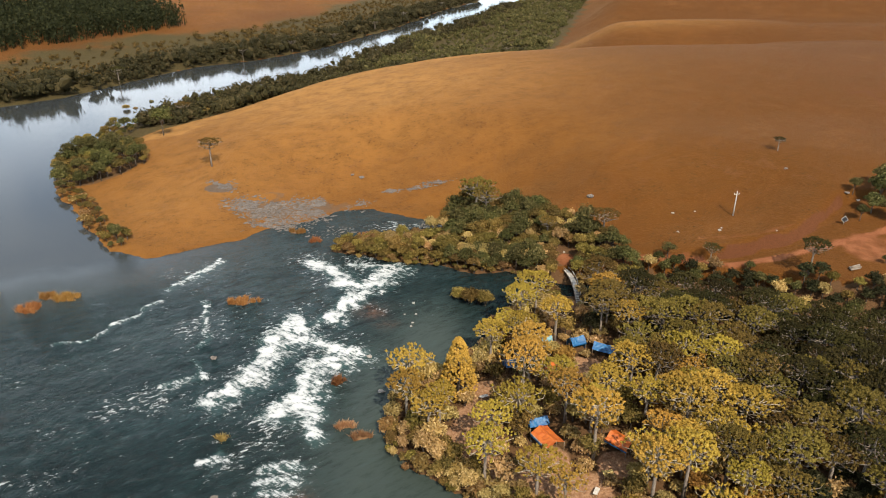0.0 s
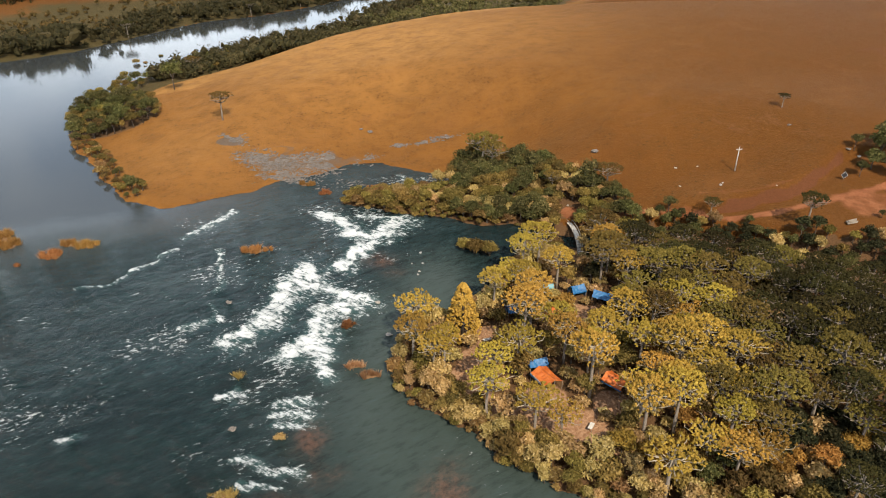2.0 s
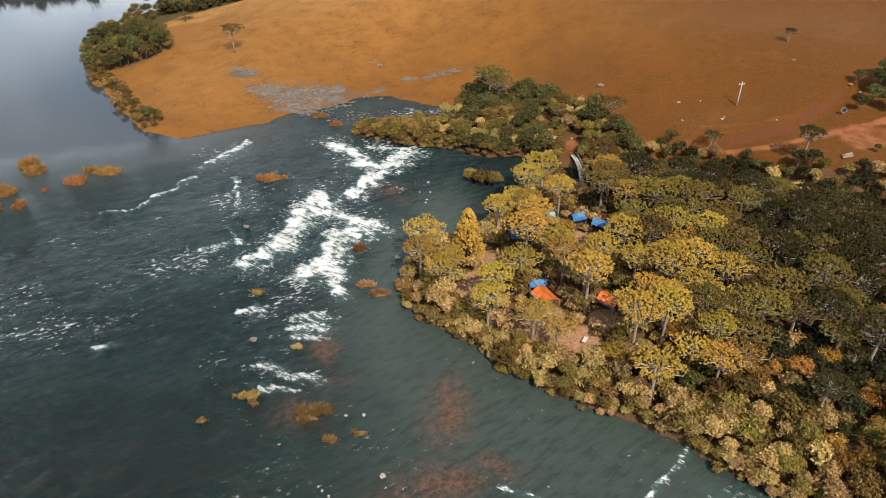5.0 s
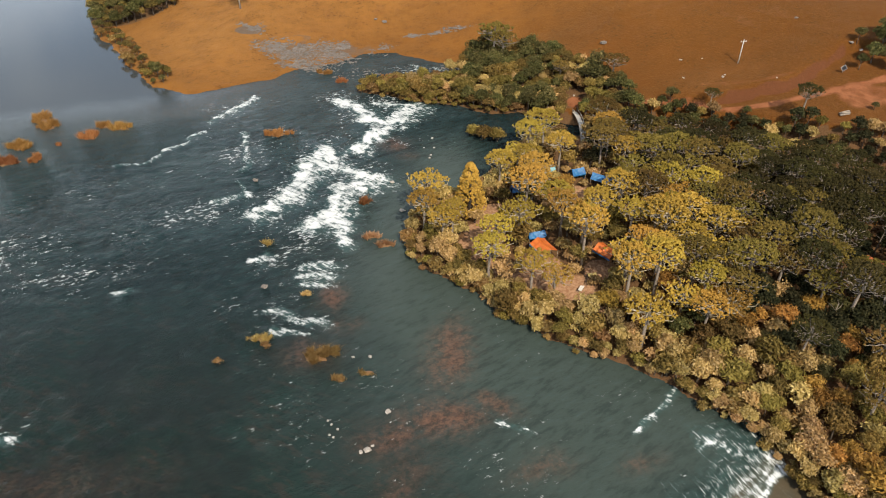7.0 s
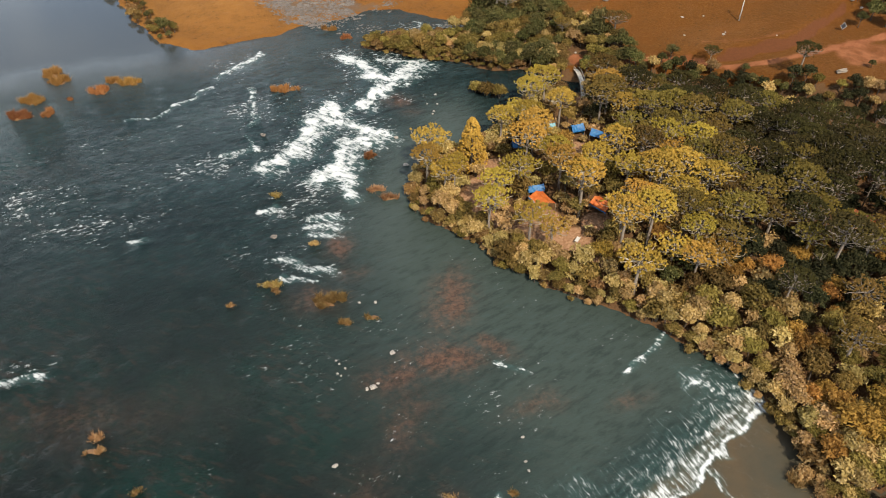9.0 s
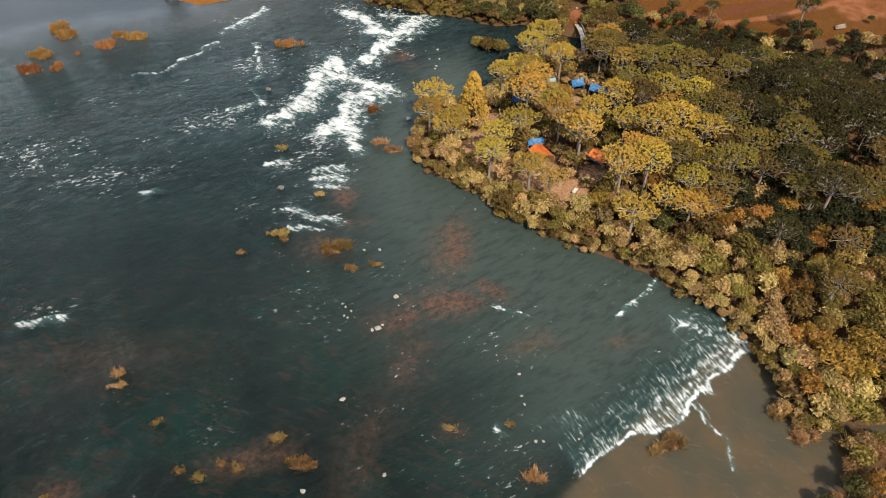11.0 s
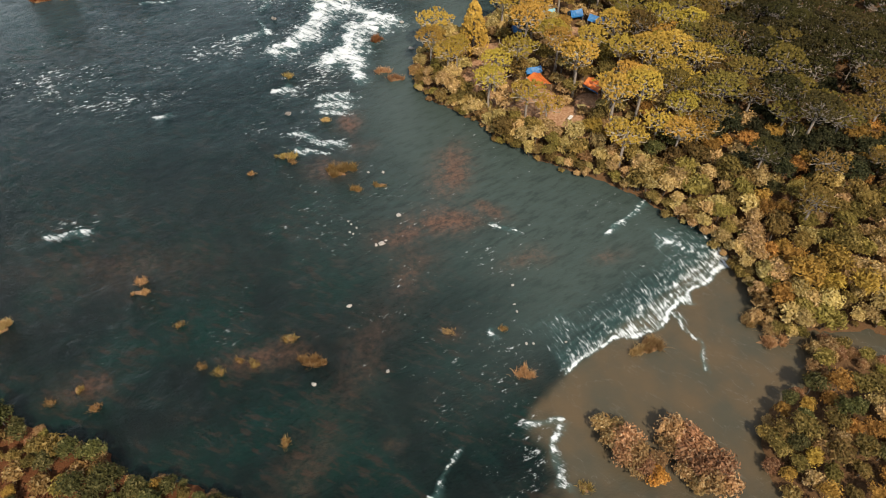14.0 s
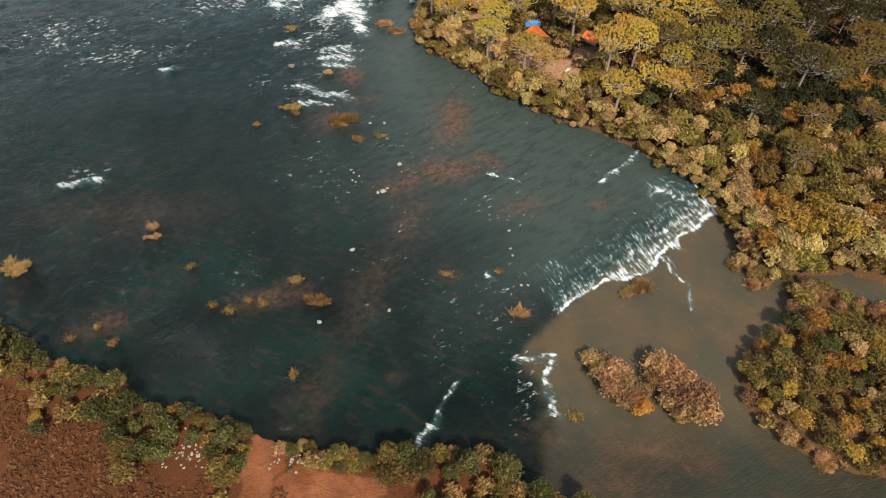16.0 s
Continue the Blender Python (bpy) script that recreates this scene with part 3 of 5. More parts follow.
def wet(x, y, values):
    return np.maximum.reduce(shores(x, y)) < 3.0


WATER_XS = spread(-125, 72, 0.7, (-420, 400))
WATER_YS = spread(-16, 222, 0.7, (-120, 1400))
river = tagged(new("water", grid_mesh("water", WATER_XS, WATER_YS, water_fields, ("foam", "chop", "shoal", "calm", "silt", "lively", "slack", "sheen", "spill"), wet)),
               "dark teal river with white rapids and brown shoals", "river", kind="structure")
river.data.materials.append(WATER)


# ---- plants: materials ----
def leaf_shader(low, high, tip):
    def build(node):
        rand = node("ShaderNodeObjectInfo").outputs["Random"]
        island = node("ShaderNodeNewGeometry").outputs["Random Per Island"]
        co = node("ShaderNodeTexCoord").outputs["Object"]
        patch = noised(node, co, 0.55, 3)
        col = mixed(node, ranged(node, patch, 0.3, 0.7), low + (1,), high + (1,))
        col = mixed(node, ranged(node, island, 0.55, 1.0, 0.0, 0.8), col, tip + (1,))
        tone = node("ShaderNodeMapRange", {0: rand, 3: 0.62, 4: 1.25}).outputs[0]
        hue = node("ShaderNodeMapRange", {0: node("ShaderNodeMath", {0: node("ShaderNodeMath", {0: rand, 1: 7.31}, operation="MULTIPLY").outputs[0]}, operation="FRACT").outputs[0], 3: 0.478, 4: 0.515}).outputs[0]
        col = node("ShaderNodeHueSaturation", {"Color": col, "Value": tone, "Hue": hue, "Saturation": 0.95}).outputs[0]
        face = node("ShaderNodeBsdfPrincipled", {"Base Color": col, "Roughness": 0.75, "Specular IOR Level": 0.12}).outputs[0]
        glow = node("ShaderNodeBsdfTranslucent", {"Color": col}).outputs[0]
        return node("ShaderNodeMixShader", {0: 0.36, 1: face, 2: glow}).outputs[0]
    return build


def bark_shader(low, high):
    def build(node):
        co = node("ShaderNodeTexCoord").outputs["Object"]
        grain = noised(node, co, 5.0, 5, 0.65, (1.0, 1.0, 0.25))
        col = mixed(node, ranged(node, grain, 0.3, 0.7), low + (1,), high + (1,))
        bump = node("ShaderNodeBump", {"Height": grain, "Strength": 0.5, "Distance": 0.05}).outputs[0]
        return node("ShaderNodeBsdfPrincipled", {"Base Color": col, "Roughness": 0.9, "Normal": bump}).outputs[0]
    return build


NEEDLE = material("araucaria_needles", leaf_shader((0.2413, 0.1583, 0.01471), (0.3787, 0.2475, 0.02368), (0.4534, 0.2988, 0.03818)))
# olive and green needles: greener foliage, further darkened to stand for cloud shade
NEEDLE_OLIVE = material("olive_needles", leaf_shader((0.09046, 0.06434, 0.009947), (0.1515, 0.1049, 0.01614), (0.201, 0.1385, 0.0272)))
NEEDLE_GREEN_SHADED = material("green_needles_shaded", leaf_shader((0.02674, 0.02371, 0.005245), (0.04775, 0.0396, 0.008042), (0.06686, 0.05345, 0.01224)))
OLIVE = material("olive_leaves", leaf_shader((0.1057, 0.0778, 0.01325), (0.193, 0.1372, 0.02401), (0.3015, 0.2166, 0.05398)))
MOSS = material("moss_green_leaves", leaf_shader((0.07526, 0.05704, 0.01215), (0.1579, 0.1078, 0.02313), (0.2586, 0.1686, 0.04869)))
PALE = material("pale_leaves", leaf_shader((0.2584, 0.1715, 0.04696), (0.4413, 0.3039, 0.09747), (0.6132, 0.4396, 0.1879)))
DARK = material("dark_leaves", leaf_shader((0.04094, 0.04287, 0.01112), (0.08824, 0.08259, 0.02075), (0.1765, 0.1509, 0.04891)))
GOLD = material("golden_leaves", leaf_shader((0.2025, 0.1126, 0.01341), (0.3357, 0.1851, 0.02313), (0.4463, 0.2641, 0.04563)))
YELLOW = material("yellow_leaves", leaf_shader((0.3, 0.15, 0.012), (0.42, 0.215, 0.018), (0.5, 0.28, 0.03)))
RUST = material("rusty_leaves", leaf_shader((0.2185, 0.115, 0.0391), (0.345, 0.1978, 0.069), (0.46, 0.3162, 0.1437)))
REED = material("dry_reeds", leaf_shader((0.1924, 0.08304, 0.01708), (0.2818, 0.1278, 0.02795), (0.372, 0.2043, 0.06212)))
SEDGE = material("river_sedge", leaf_shader((0.142, 0.0809, 0.0194), (0.252, 0.152, 0.0388), (0.343, 0.246, 0.0971)))
PINE = material("pine_needles", leaf_shader((0.01176, 0.01529, 0.005294), (0.02647, 0.02941, 0.009412), (0.04706, 0.04824, 0.01529)))
WOODS = material("far_leaves", leaf_shader((0.02059, 0.02059, 0.007059), (0.04706, 0.04118, 0.01294), (0.08824, 0.07059, 0.02471)))
LIMB = material("cream_bark", bark_shader((0.2, 0.16, 0.105), (0.39, 0.325, 0.23)))
# evergreen leaf colour lowered to carry the shade over the right-hand wood
EVERGREEN_LEAF_SHADED = material("evergreen_leaves_shaded", leaf_shader((0.01574, 0.01803, 0.006762), (0.03922, 0.03832, 0.01245), (0.08351, 0.07322, 0.02813)))
BARK = material("grey_bark", bark_shader((0.1, 0.07647, 0.05588), (0.2353, 0.1941, 0.1529)))
BARK_DARK = material("brown_bark", bark_shader((0.02941, 0.02059, 0.01176), (0.09412, 0.07059, 0.05)))


# ---- mesh pieces ----
class Build:
    """Collects corners and faces for one mesh."""
    def __init__(self):
        self.v, self.f, self.n = [], [], 0

    def add(self, verts, faces):
        self.v.append(np.asarray(verts, float).reshape(-1, 3))
        self.f += [tuple(int(i) + self.n for i in f) for f in faces]
        self.n += len(self.v[-1])
        return self

    def mesh(self, name, mat, smooth=False):
        me = bpy.data.meshes.new(name)
        me.from_pydata(np.concatenate(self.v).tolist(), [], self.f)
        if smooth:
            me.polygons.foreach_set("use_smooth", np.ones(len(me.polygons), bool))
        me.materials.append(mat)
        return me


def part(name, me, parent, label=""):
    ob = new(name, me)
    ob.parent = parent
    return tagged(ob, label)


def thing(name, x, y, z, turn=0.0, scale=1.0):
    ob = new(name)
    ob.empty_display_size = 0.3
    ob.location, ob.rotation_euler, ob.scale = (x, y, z), (0, 0, turn), (scale, scale, scale)
    return ob


def tube(build, path, radii, sides=6):
    path = [np.asarray(p, float) for p in path]
    rings = []
    for k, (p, r) in enumerate(zip(path, radii)):
        d = path[min(k + 1, len(path) - 1)] - path[max(k - 1, 0)]
        d = d / (np.linalg.norm(d) + 1e-9)
        a = np.cross(d, (0, 0, 1)) if abs(d[2]) < 0.9 else np.cross(d, (1, 0, 0))
        a /= np.linalg.norm(a) + 1e-9
        b = np.cross(d, a)
        rings += [p + r * (a * math.cos(t) + b * math.sin(t)) for t in np.arange(sides) * 2 * math.pi / sides]
    faces = []
    for k in range(len(path) - 1):
        for s in range(sides):
            q, r = k * sides + s, k * sides + (s + 1) % sides
            faces.append((q, r, r + sides, q + sides))
    faces.append(tuple(range(sides))[::-1])
    faces.append(tuple(range((len(path) - 1) * sides, len(path) * sides)))
    build.add(rings, faces)


def ball_shape(level):
    bm = bmesh.new()
    bmesh.ops.create_icosphere(bm, subdivisions=level, radius=1.0)
    v = np.array([w.co[:] for w in bm.verts])
    f = [tuple(w.index for w in q.verts) for q in bm.faces]
    bm.free()
    return v, f


BALL1, BALL2, BALL3 = ball_shape(1), ball_shape(2), ball_shape(3)


def lump(build, rng, centre, size, rough=0.2, shape=BALL2):
    v = shape[0] * (1 + rng.uniform(-rough, rough, (len(shape[0]), 1)))
    build.add(v * np.asarray(size) + np.asarray(centre), shape[1])


def leaves(build, rng, points, outward, size, spread_out=0.7):
    """Small three-cornered leaf sprays, facing roughly outward."""
    n = len(points)
    nrm = outward + rng.normal(0, spread_out, (n, 3))
    nrm /= np.linalg.norm(nrm, axis=1)[:, None] + 1e-9
    a = np.cross(nrm, rng.normal(0, 1, (n, 3)))
    a /= np.linalg.norm(a, axis=1)[:, None] + 1e-9
    b = np.cross(nrm, a)
    s = size * rng.uniform(0.6, 1.35, (n, 1))
    tri = np.stack([points - a * s * 1.1, points - b * s * 0.75 + nrm * s * 0.15, points + a * s * 1.1 + b * s * 0.45], 1).reshape(-1, 3)
    k = np.arange(n) * 3
    build.add(tri, [(i, i + 1, i + 2) for i in k])


GEM = (np.array([(1, 0, 0), (-1, 0, 0), (0, 1, 0), (0, -1, 0), (0, 0, 1), (0, 0, -1)], float),
       [(0, 2, 4), (2, 1, 4), (1, 3, 4), (3, 0, 4), (2, 0, 5), (1, 2, 5), (3, 1, 5), (0, 3, 5)])


def tuft(build, rng, centre, size, needles=11):
    """A spiky ball of needles at the end of a twig: a core and the blades round it."""
    c = np.asarray(centre, float)
    build.add(GEM[0] * rng.uniform(0.7, 1.05, (6, 1)) * size * 0.92 + c, GEM[1])
    d = rng.normal(0, 1, (needles, 3)) + (0, 0, 0.5)
    d /= np.linalg.norm(d, axis=1)[:, None]
    side = np.cross(d, rng.normal(0, 1, (needles, 3)))
    side /= np.linalg.norm(side, axis=1)[:, None]
    tip, low = c + d * size * rng.uniform(0.95, 1.4, (needles, 1)), c + d * size * 0.3
    build.add(np.stack([low - side * size * 0.3, low + side * size * 0.3, tip], 1).reshape(-1, 3), [(3 * k, 3 * k + 1, 3 * k + 2) for k in range(needles)])


def araucaria(seed, high, reach, count, mat=NEEDLE, dome=0.13, ragged=0.08):
    """Trunk, a bowl of upswept limbs and an umbrella of needle tufts along them, as three meshes."""
    rng = np.random.default_rng(seed)
    trunk, limbs, crown = Build(), Build(), Build()
    bend = rng.normal(0, 0.25, 2)
    spine = lambda u: np.array([bend[0] * u * u, bend[1] * u * u, high * u])
    tube(trunk, [spine(u) - (0, 0, 0.5 * (u == 0)) for u in (0, 0.25, 0.5, 0.75, 0.95)], [0.36, 0.29, 0.25, 0.2, 0.1], 7)
    lobes = rng.uniform(-0.16, 0.16, 8)

    def canopy(t, w):
        edge = reach * (1 + lobes[int(t / 0.7854) % 8])
        lift = dome * high * (1 - w * w) + 0.02 * high * w + 0.25 * math.sin(5 * t + seed) * w
        return spine(0.86) + np.array([math.cos(t) * edge * w, math.sin(t) * edge * w, lift])

    arms = 17
    for k in range(arms):
        t = 2 * math.pi * (k + rng.uniform(-0.3, 0.3)) / arms
        far = rng.uniform(0.9, 1.12 + ragged)
        end, start = canopy(t % (2 * math.pi), far), spine(rng.uniform(0.7, 0.82))
        out = (end - start) * (1, 1, 0)
        knee = start + out * 0.72 + (0, 0, 0.02 * high)
        tube(limbs, [start, start + out * 0.4 - (0, 0, 0.12), knee, start + out * 0.95 + (0, 0, 0.45 * (end[2] - start[2])), end], [0.12, 0.1, 0.085, 0.07, 0.05], 4)
        tuft(crown, rng, end + (0, 0, 0.15), rng.uniform(0.24, 0.34))
        for q in range(3):
            tuft(crown, rng, canopy((t + rng.normal(0, 0.09)) % (2 * math.pi), far * rng.uniform(0.78, 1.02)) + (0, 0, rng.normal(0.05, 0.12)), rng.uniform(0.22, 0.33))
        if k % 2:
            low = spine(0.66) + np.array([math.cos(t), math.sin(t), 0.25]) * reach * rng.uniform(0.6, 0.95)
            tube(limbs, [spine(0.6), (spine(0.6) + low) / 2 - (0, 0, 0.35), low], [0.08, 0.065, 0.04], 4)
            for q in range(3):
                tuft(crown, rng, low + rng.normal(0, 0.34, 3), rng.uniform(0.22, 0.34))
    for k in range(count):
        t, w = (2.39996 * k + rng.uniform(-0.2, 0.2)) % (2 * math.pi), math.sqrt((k + 0.5) / count) * rng.uniform(0.93, 1.04)
        gap = abs((t * arms / (2 * math.pi)) % 1 - 0.5)
        if w > 0.3 and rng.uniform() < ragged * 1.6 * (0.4 + 2.4 * gap):
            continue
        tuft(crown, rng, canopy(t, w) + rng.normal(0, 0.15, 3) - (0, 0, (0.8 * gap + 0.5 * (k % 3 == 0)) * w), rng.uniform(0.27, 0.42))
    return (trunk.mesh("araucaria_trunk", BARK, True), limbs.mesh("araucaria_limbs", LIMB if mat is NEEDLE else BARK, True), crown.mesh("araucaria_crown", mat))


def cone_tree(seed, high, wide, mat):
    rng = np.random.default_rng(seed)
    trunk, limbs, crown = Build(), Build(), Build()
    tube(trunk, [(0, 0, -0.5), (0, 0, high * 0.5), (0, 0, high * 0.97)], [0.28, 0.18, 0.05], 7)
    for k in range(760):
        u = rng.uniform(0.05, 1.0) ** 0.85
        t, r = rng.uniform(0, 2 * math.pi), wide * (1 - u) ** 0.6 * rng.uniform(0.7, 1.05) * min(1.0, 0.55 + 2.2 * u) + 0.15
        q = np.array([math.cos(t) * r, math.sin(t) * r, high * u])
        if k % 25 == 0:
            tube(limbs, [(0, 0, high * u - 0.4), q], [0.06, 0.02], 4)
        tuft(crown, rng, q, rng.uniform(0.2, 0.34))
    return (trunk.mesh("conifer_trunk", BARK_DARK, True), limbs.mesh("conifer_limbs", BARK, True), crown.mesh("conifer_crown", mat))


def broadleaf(seed, high, wide, mat, count=760, leaf=0.28):
    rng = np.random.default_rng(seed)
    trunk, limbs, crown = Build(), Build(), Build()
    stem = high * 0.45
    tube(trunk, [(0, 0, -0.4), (rng.normal(0, 0.1), rng.normal(0, 0.1), stem * 0.5), (rng.normal(0, 0.2), rng.normal(0, 0.2), stem)], [0.2, 0.14, 0.1], 6)
    lobes = 9 + int(rng.integers(0, 5))
    each = count // lobes
    for k in range(lobes):
        t, r = 2.4 * k + rng.uniform(-0.4, 0.4), wide * 0.62 * math.sqrt((k + 0.4) / lobes) * rng.uniform(0.8, 1.15)
        z = high * (0.78 - 0.34 * (r / wide) ** 1.4) + rng.normal(0, 0.07 * high)
        c, s = np.array([math.cos(t) * r, math.sin(t) * r, z]), wide * rng.uniform(0.3, 0.46)
        tube(limbs, [(0, 0, stem * 0.8), c * (0.5, 0.5, 0.85), c], [0.08, 0.05, 0.02], 3)
        lump(crown, rng, c, (s * 0.45, s * 0.45, s * 0.34), 0.25, BALL1)
        d = rng.normal(0, 1, (each, 3))
        d[:, 2] = np.abs(d[:, 2]) * 0.9 - 0.25
        d /= np.linalg.norm(d, axis=1)[:, None]
        leaves(crown, rng, c + d * (s, s, s * 0.85) * rng.uniform(0.62, 1.3, (each, 1)), d, leaf)
    return (trunk.mesh("tree_trunk", BARK_DARK, True), limbs.mesh("tree_limbs", BARK, True), crown.mesh("tree_crown", mat))


def tussock(seed, rx, ry, high, mat, blades=420, wild=0.5):
    """A low islet: a ragged soil mound and the clumps of blades that grow on it."""
    rng = np.random.default_rng(seed)
    mound, grass = Build(), Build()
    turn = np.arctan2(BALL3[0][:, 1], BALL3[0][:, 0])
    wave = 0.72 + 0.16 * np.sin(3 * turn + seed) + 0.1 * np.sin(7 * turn + 2.3 * seed) + rng.uniform(-0.07, 0.07, len(turn))
    v = BALL3[0] * np.stack([wave * rx * 0.9, wave * ry * 0.9, np.full(len(turn), 0.16 + 0.08 * high)], 1)
    mound.add(v, BALL3[1])
    clumps = max(4, int(2.6 * rx * ry + 3))
    for c in range(clumps):
        t, r = rng.uniform(0, 2 * math.pi), math.sqrt(rng.uniform(0, 1)) * rng.uniform(0.7, 1.05)
        root = np.array([math.cos(t) * r * rx * 0.85, math.sin(t) * r * ry * 0.85, 0.12 * (1 - r)])
        tall, wide = high * rng.uniform(0.45, 1.15), rng.uniform(0.12, 0.34)
        for k in range(blades // clumps + 3):
            p = root + rng.normal(0, wide, 3) * (1, 1, 0)
            lean = (p - root) / wide * 0.32 * wild + rng.normal(0, 0.22, 3) * (1, 1, 0)
            h = tall * rng.uniform(0.5, 1.15)
            side = rng.normal(0, 1, 3) * (1, 1, 0)
            side *= rng.uniform(0.03, 0.08) / (np.linalg.norm(side) + 1e-9)
            mid, tip = p + lean * h * 0.45 + (0, 0, h * 0.7), p + lean * h * 1.15 + (0, 0, h)
            grass.add([p - side, p + side, mid + side * 0.8, mid - side * 0.8, tip], [(0, 1, 2, 3), (3, 2, 4)])
    return mound.mesh("islet_mound", MUD), grass.mesh("islet_blades", mat)


def mud_shader(node):
    co = node("ShaderNodeTexCoord").outputs["Object"]
    grain = noised(node, co, 2.5, 6, 0.7)
    return node("ShaderNodeBsdfPrincipled", {"Base Color": mixed(node, grain, (0.07059, 0.03529, 0.01294, 1), (0.1765, 0.08824, 0.02941, 1)), "Roughness": 0.8}).outputs[0]


MUD = material("wet_soil", mud_shader)


def stone_shader(low, high):
    def build(node):
        co = node("ShaderNodeNewGeometry").outputs["Position"]
        rand = node("ShaderNodeNewGeometry").outputs["Random Per Island"]
        grain = noised(node, co, 3.0, 6, 0.7)
        col = mixed(node, ranged(node, grain, 0.3, 0.7), low + (1,), high + (1,))
        col = node("ShaderNodeHueSaturation", {"Color": col, "Value": node("ShaderNodeMapRange", {0: rand, 3: 0.65, 4: 1.15}).outputs[0]}).outputs[0]
        bump = node("ShaderNodeBump", {"Height": grain, "Strength": 0.6, "Distance": 0.08}).outputs[0]
        return node("ShaderNodeBsdfPrincipled", {"Base Color": col, "Roughness": 0.85, "Normal": bump}).outputs[0]
    return build


STONE = material("grey_basalt", stone_shader((0.045, 0.037, 0.03), (0.16, 0.134, 0.112)))
STONE_PALE = material("bleached_boulder", stone_shader((0.14, 0.12, 0.1), (0.3, 0.27, 0.235)))


# ---- placing plants ----
SPOTS = {}


def clear_of(x, y, gap, key="all"):
    cell = 6.0
    for i in range(int(x // cell) - 1, int(x // cell) + 2):
        for j in range(int(y // cell) - 1, int(y // cell) + 2):
            for px, py, pg in SPOTS.get((key, i, j), ()):
                if math.hypot(px - x, py - y) < 0.5 * (gap + pg):
                    return False
    return True


def take(x, y, gap, key="all"):
    SPOTS.setdefault((key, int(x // 6.0), int(y // 6.0)), []).append((x, y, gap))


class Kind:
    """One tree built in a few shapes; each further one is a copy."""
    def __init__(self, name, label, category, shapes, sink=0.1, bare=True):
        self.bare = bare
        self.name, self.label, self.category, self.shapes, self.sink, self.made = name, label, category, shapes, sink, {}

    def plant(self, rng, x, y, scale=1.0, group="", shape=None):
        k = int(rng.integers(0, len(self.shapes))) if shape is None else shape
        z, turn, s = height_at(x, y) - self.sink, rng.uniform(0, 2 * math.pi), scale
        if k not in self.made:
            ob = thing(self.name, x, y, z, turn, s)
            for name, me in zip(("trunk", "branching", "crown"), self.shapes[k]):
                if name == "branching" and not self.bare:
                    continue
                tagged(part(name, me, ob), kind="stuff" if name == "branching" else "")
            self.made[k] = tagged(ob, self.label, self.category, group)
            return ob
        ob = copy_thing(self.made[k], Matrix.LocRotScale((x, y, z), Euler((0, 0, turn)), None))
        ob.scale = (s, s, s * rng.uniform(0.92, 1.1))
        ob["group"] = group
        return ob


ARAUCARIA = Kind("araucaria", "umbrella-crowned araucaria with pale trunk and olive-gold needle tufts", "tree",
                 [araucaria(1, 12.0, 3.7, 175), araucaria(2, 11.0, 3.3, 145), araucaria(3, 12.8, 4.0, 200), araucaria(4, 10.0, 3.5, 135, NEEDLE, 0.07, 0.16), araucaria(5, 11.6, 3.6, 150, NEEDLE, 0.1, 0.18)])
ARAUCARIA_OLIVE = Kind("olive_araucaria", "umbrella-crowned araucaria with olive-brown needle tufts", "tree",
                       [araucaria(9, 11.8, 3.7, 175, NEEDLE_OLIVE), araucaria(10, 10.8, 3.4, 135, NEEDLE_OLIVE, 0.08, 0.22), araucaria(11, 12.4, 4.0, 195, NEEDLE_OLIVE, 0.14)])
ARAUCARIA_GREEN = Kind("green_araucaria", "umbrella-crowned araucaria with green-brown needle tufts, cloud shade in their colour", "tree",
                       [araucaria(6, 11.8, 3.7, 170, NEEDLE_GREEN_SHADED), araucaria(7, 10.6, 3.4, 135, NEEDLE_GREEN_SHADED, 0.08, 0.2), araucaria(8, 12.5, 4.0, 190, NEEDLE_GREEN_SHADED, 0.14)])
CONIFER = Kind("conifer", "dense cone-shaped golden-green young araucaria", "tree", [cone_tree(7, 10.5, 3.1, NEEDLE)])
EVERGREEN = Kind("evergreen_tree", "evergreen tree with leaf colour darkened to blackish green for cloud shade", "tree", [broadleaf(81, 6.4, 2.8, EVERGREEN_LEAF_SHADED), broadleaf(82, 5.4, 2.5, EVERGREEN_LEAF_SHADED)])
OLIVE_TREE = Kind("broadleaf_tree", "rounded olive-green broadleaf tree of the river bank", "tree",
                  [broadleaf(11, 6.0, 2.7, OLIVE), broadleaf(12, 5.2, 2.3, OLIVE), broadleaf(13, 6.8, 3.0, OLIVE, 900)])
PALE_TREE = Kind("pale_tree", "broadleaf tree with bleached straw-coloured leaves", "tree", [broadleaf(21, 5.4, 2.3, PALE), broadleaf(22, 4.4, 2.0, PALE, 640)])
DARK_TREE = Kind("dark_tree", "dark green evergreen broadleaf tree with dense crown", "tree",
                 [broadleaf(31, 6.6, 2.9, DARK), broadleaf(32, 5.4, 2.4, DARK), broadleaf(33, 7.6, 3.1, DARK, 900)])
GOLD_TREE = Kind("golden_tree", "broadleaf tree with golden-yellow autumn leaves", "tree", [broadleaf(41, 6.4, 3.0, GOLD, 860, 0.26), broadleaf(42, 5.0, 2.4, GOLD, 740, 0.26)])
RUST_TREE = Kind("rusty_shrub", "low shrub with rusty brown twiggy leaves", "shrub", [broadleaf(51, 3.2, 2.2, RUST, 900, 0.2), broadleaf(52, 2.6, 1.8, RUST, 760, 0.19)], bare=False)
YELLOW_SHRUB = Kind("yellow_shrub", "small round shrub with bright yellow leaves among rusty ones", "shrub", [broadleaf(55, 2.6, 1.7, YELLOW, 700, 0.22)], bare=False)
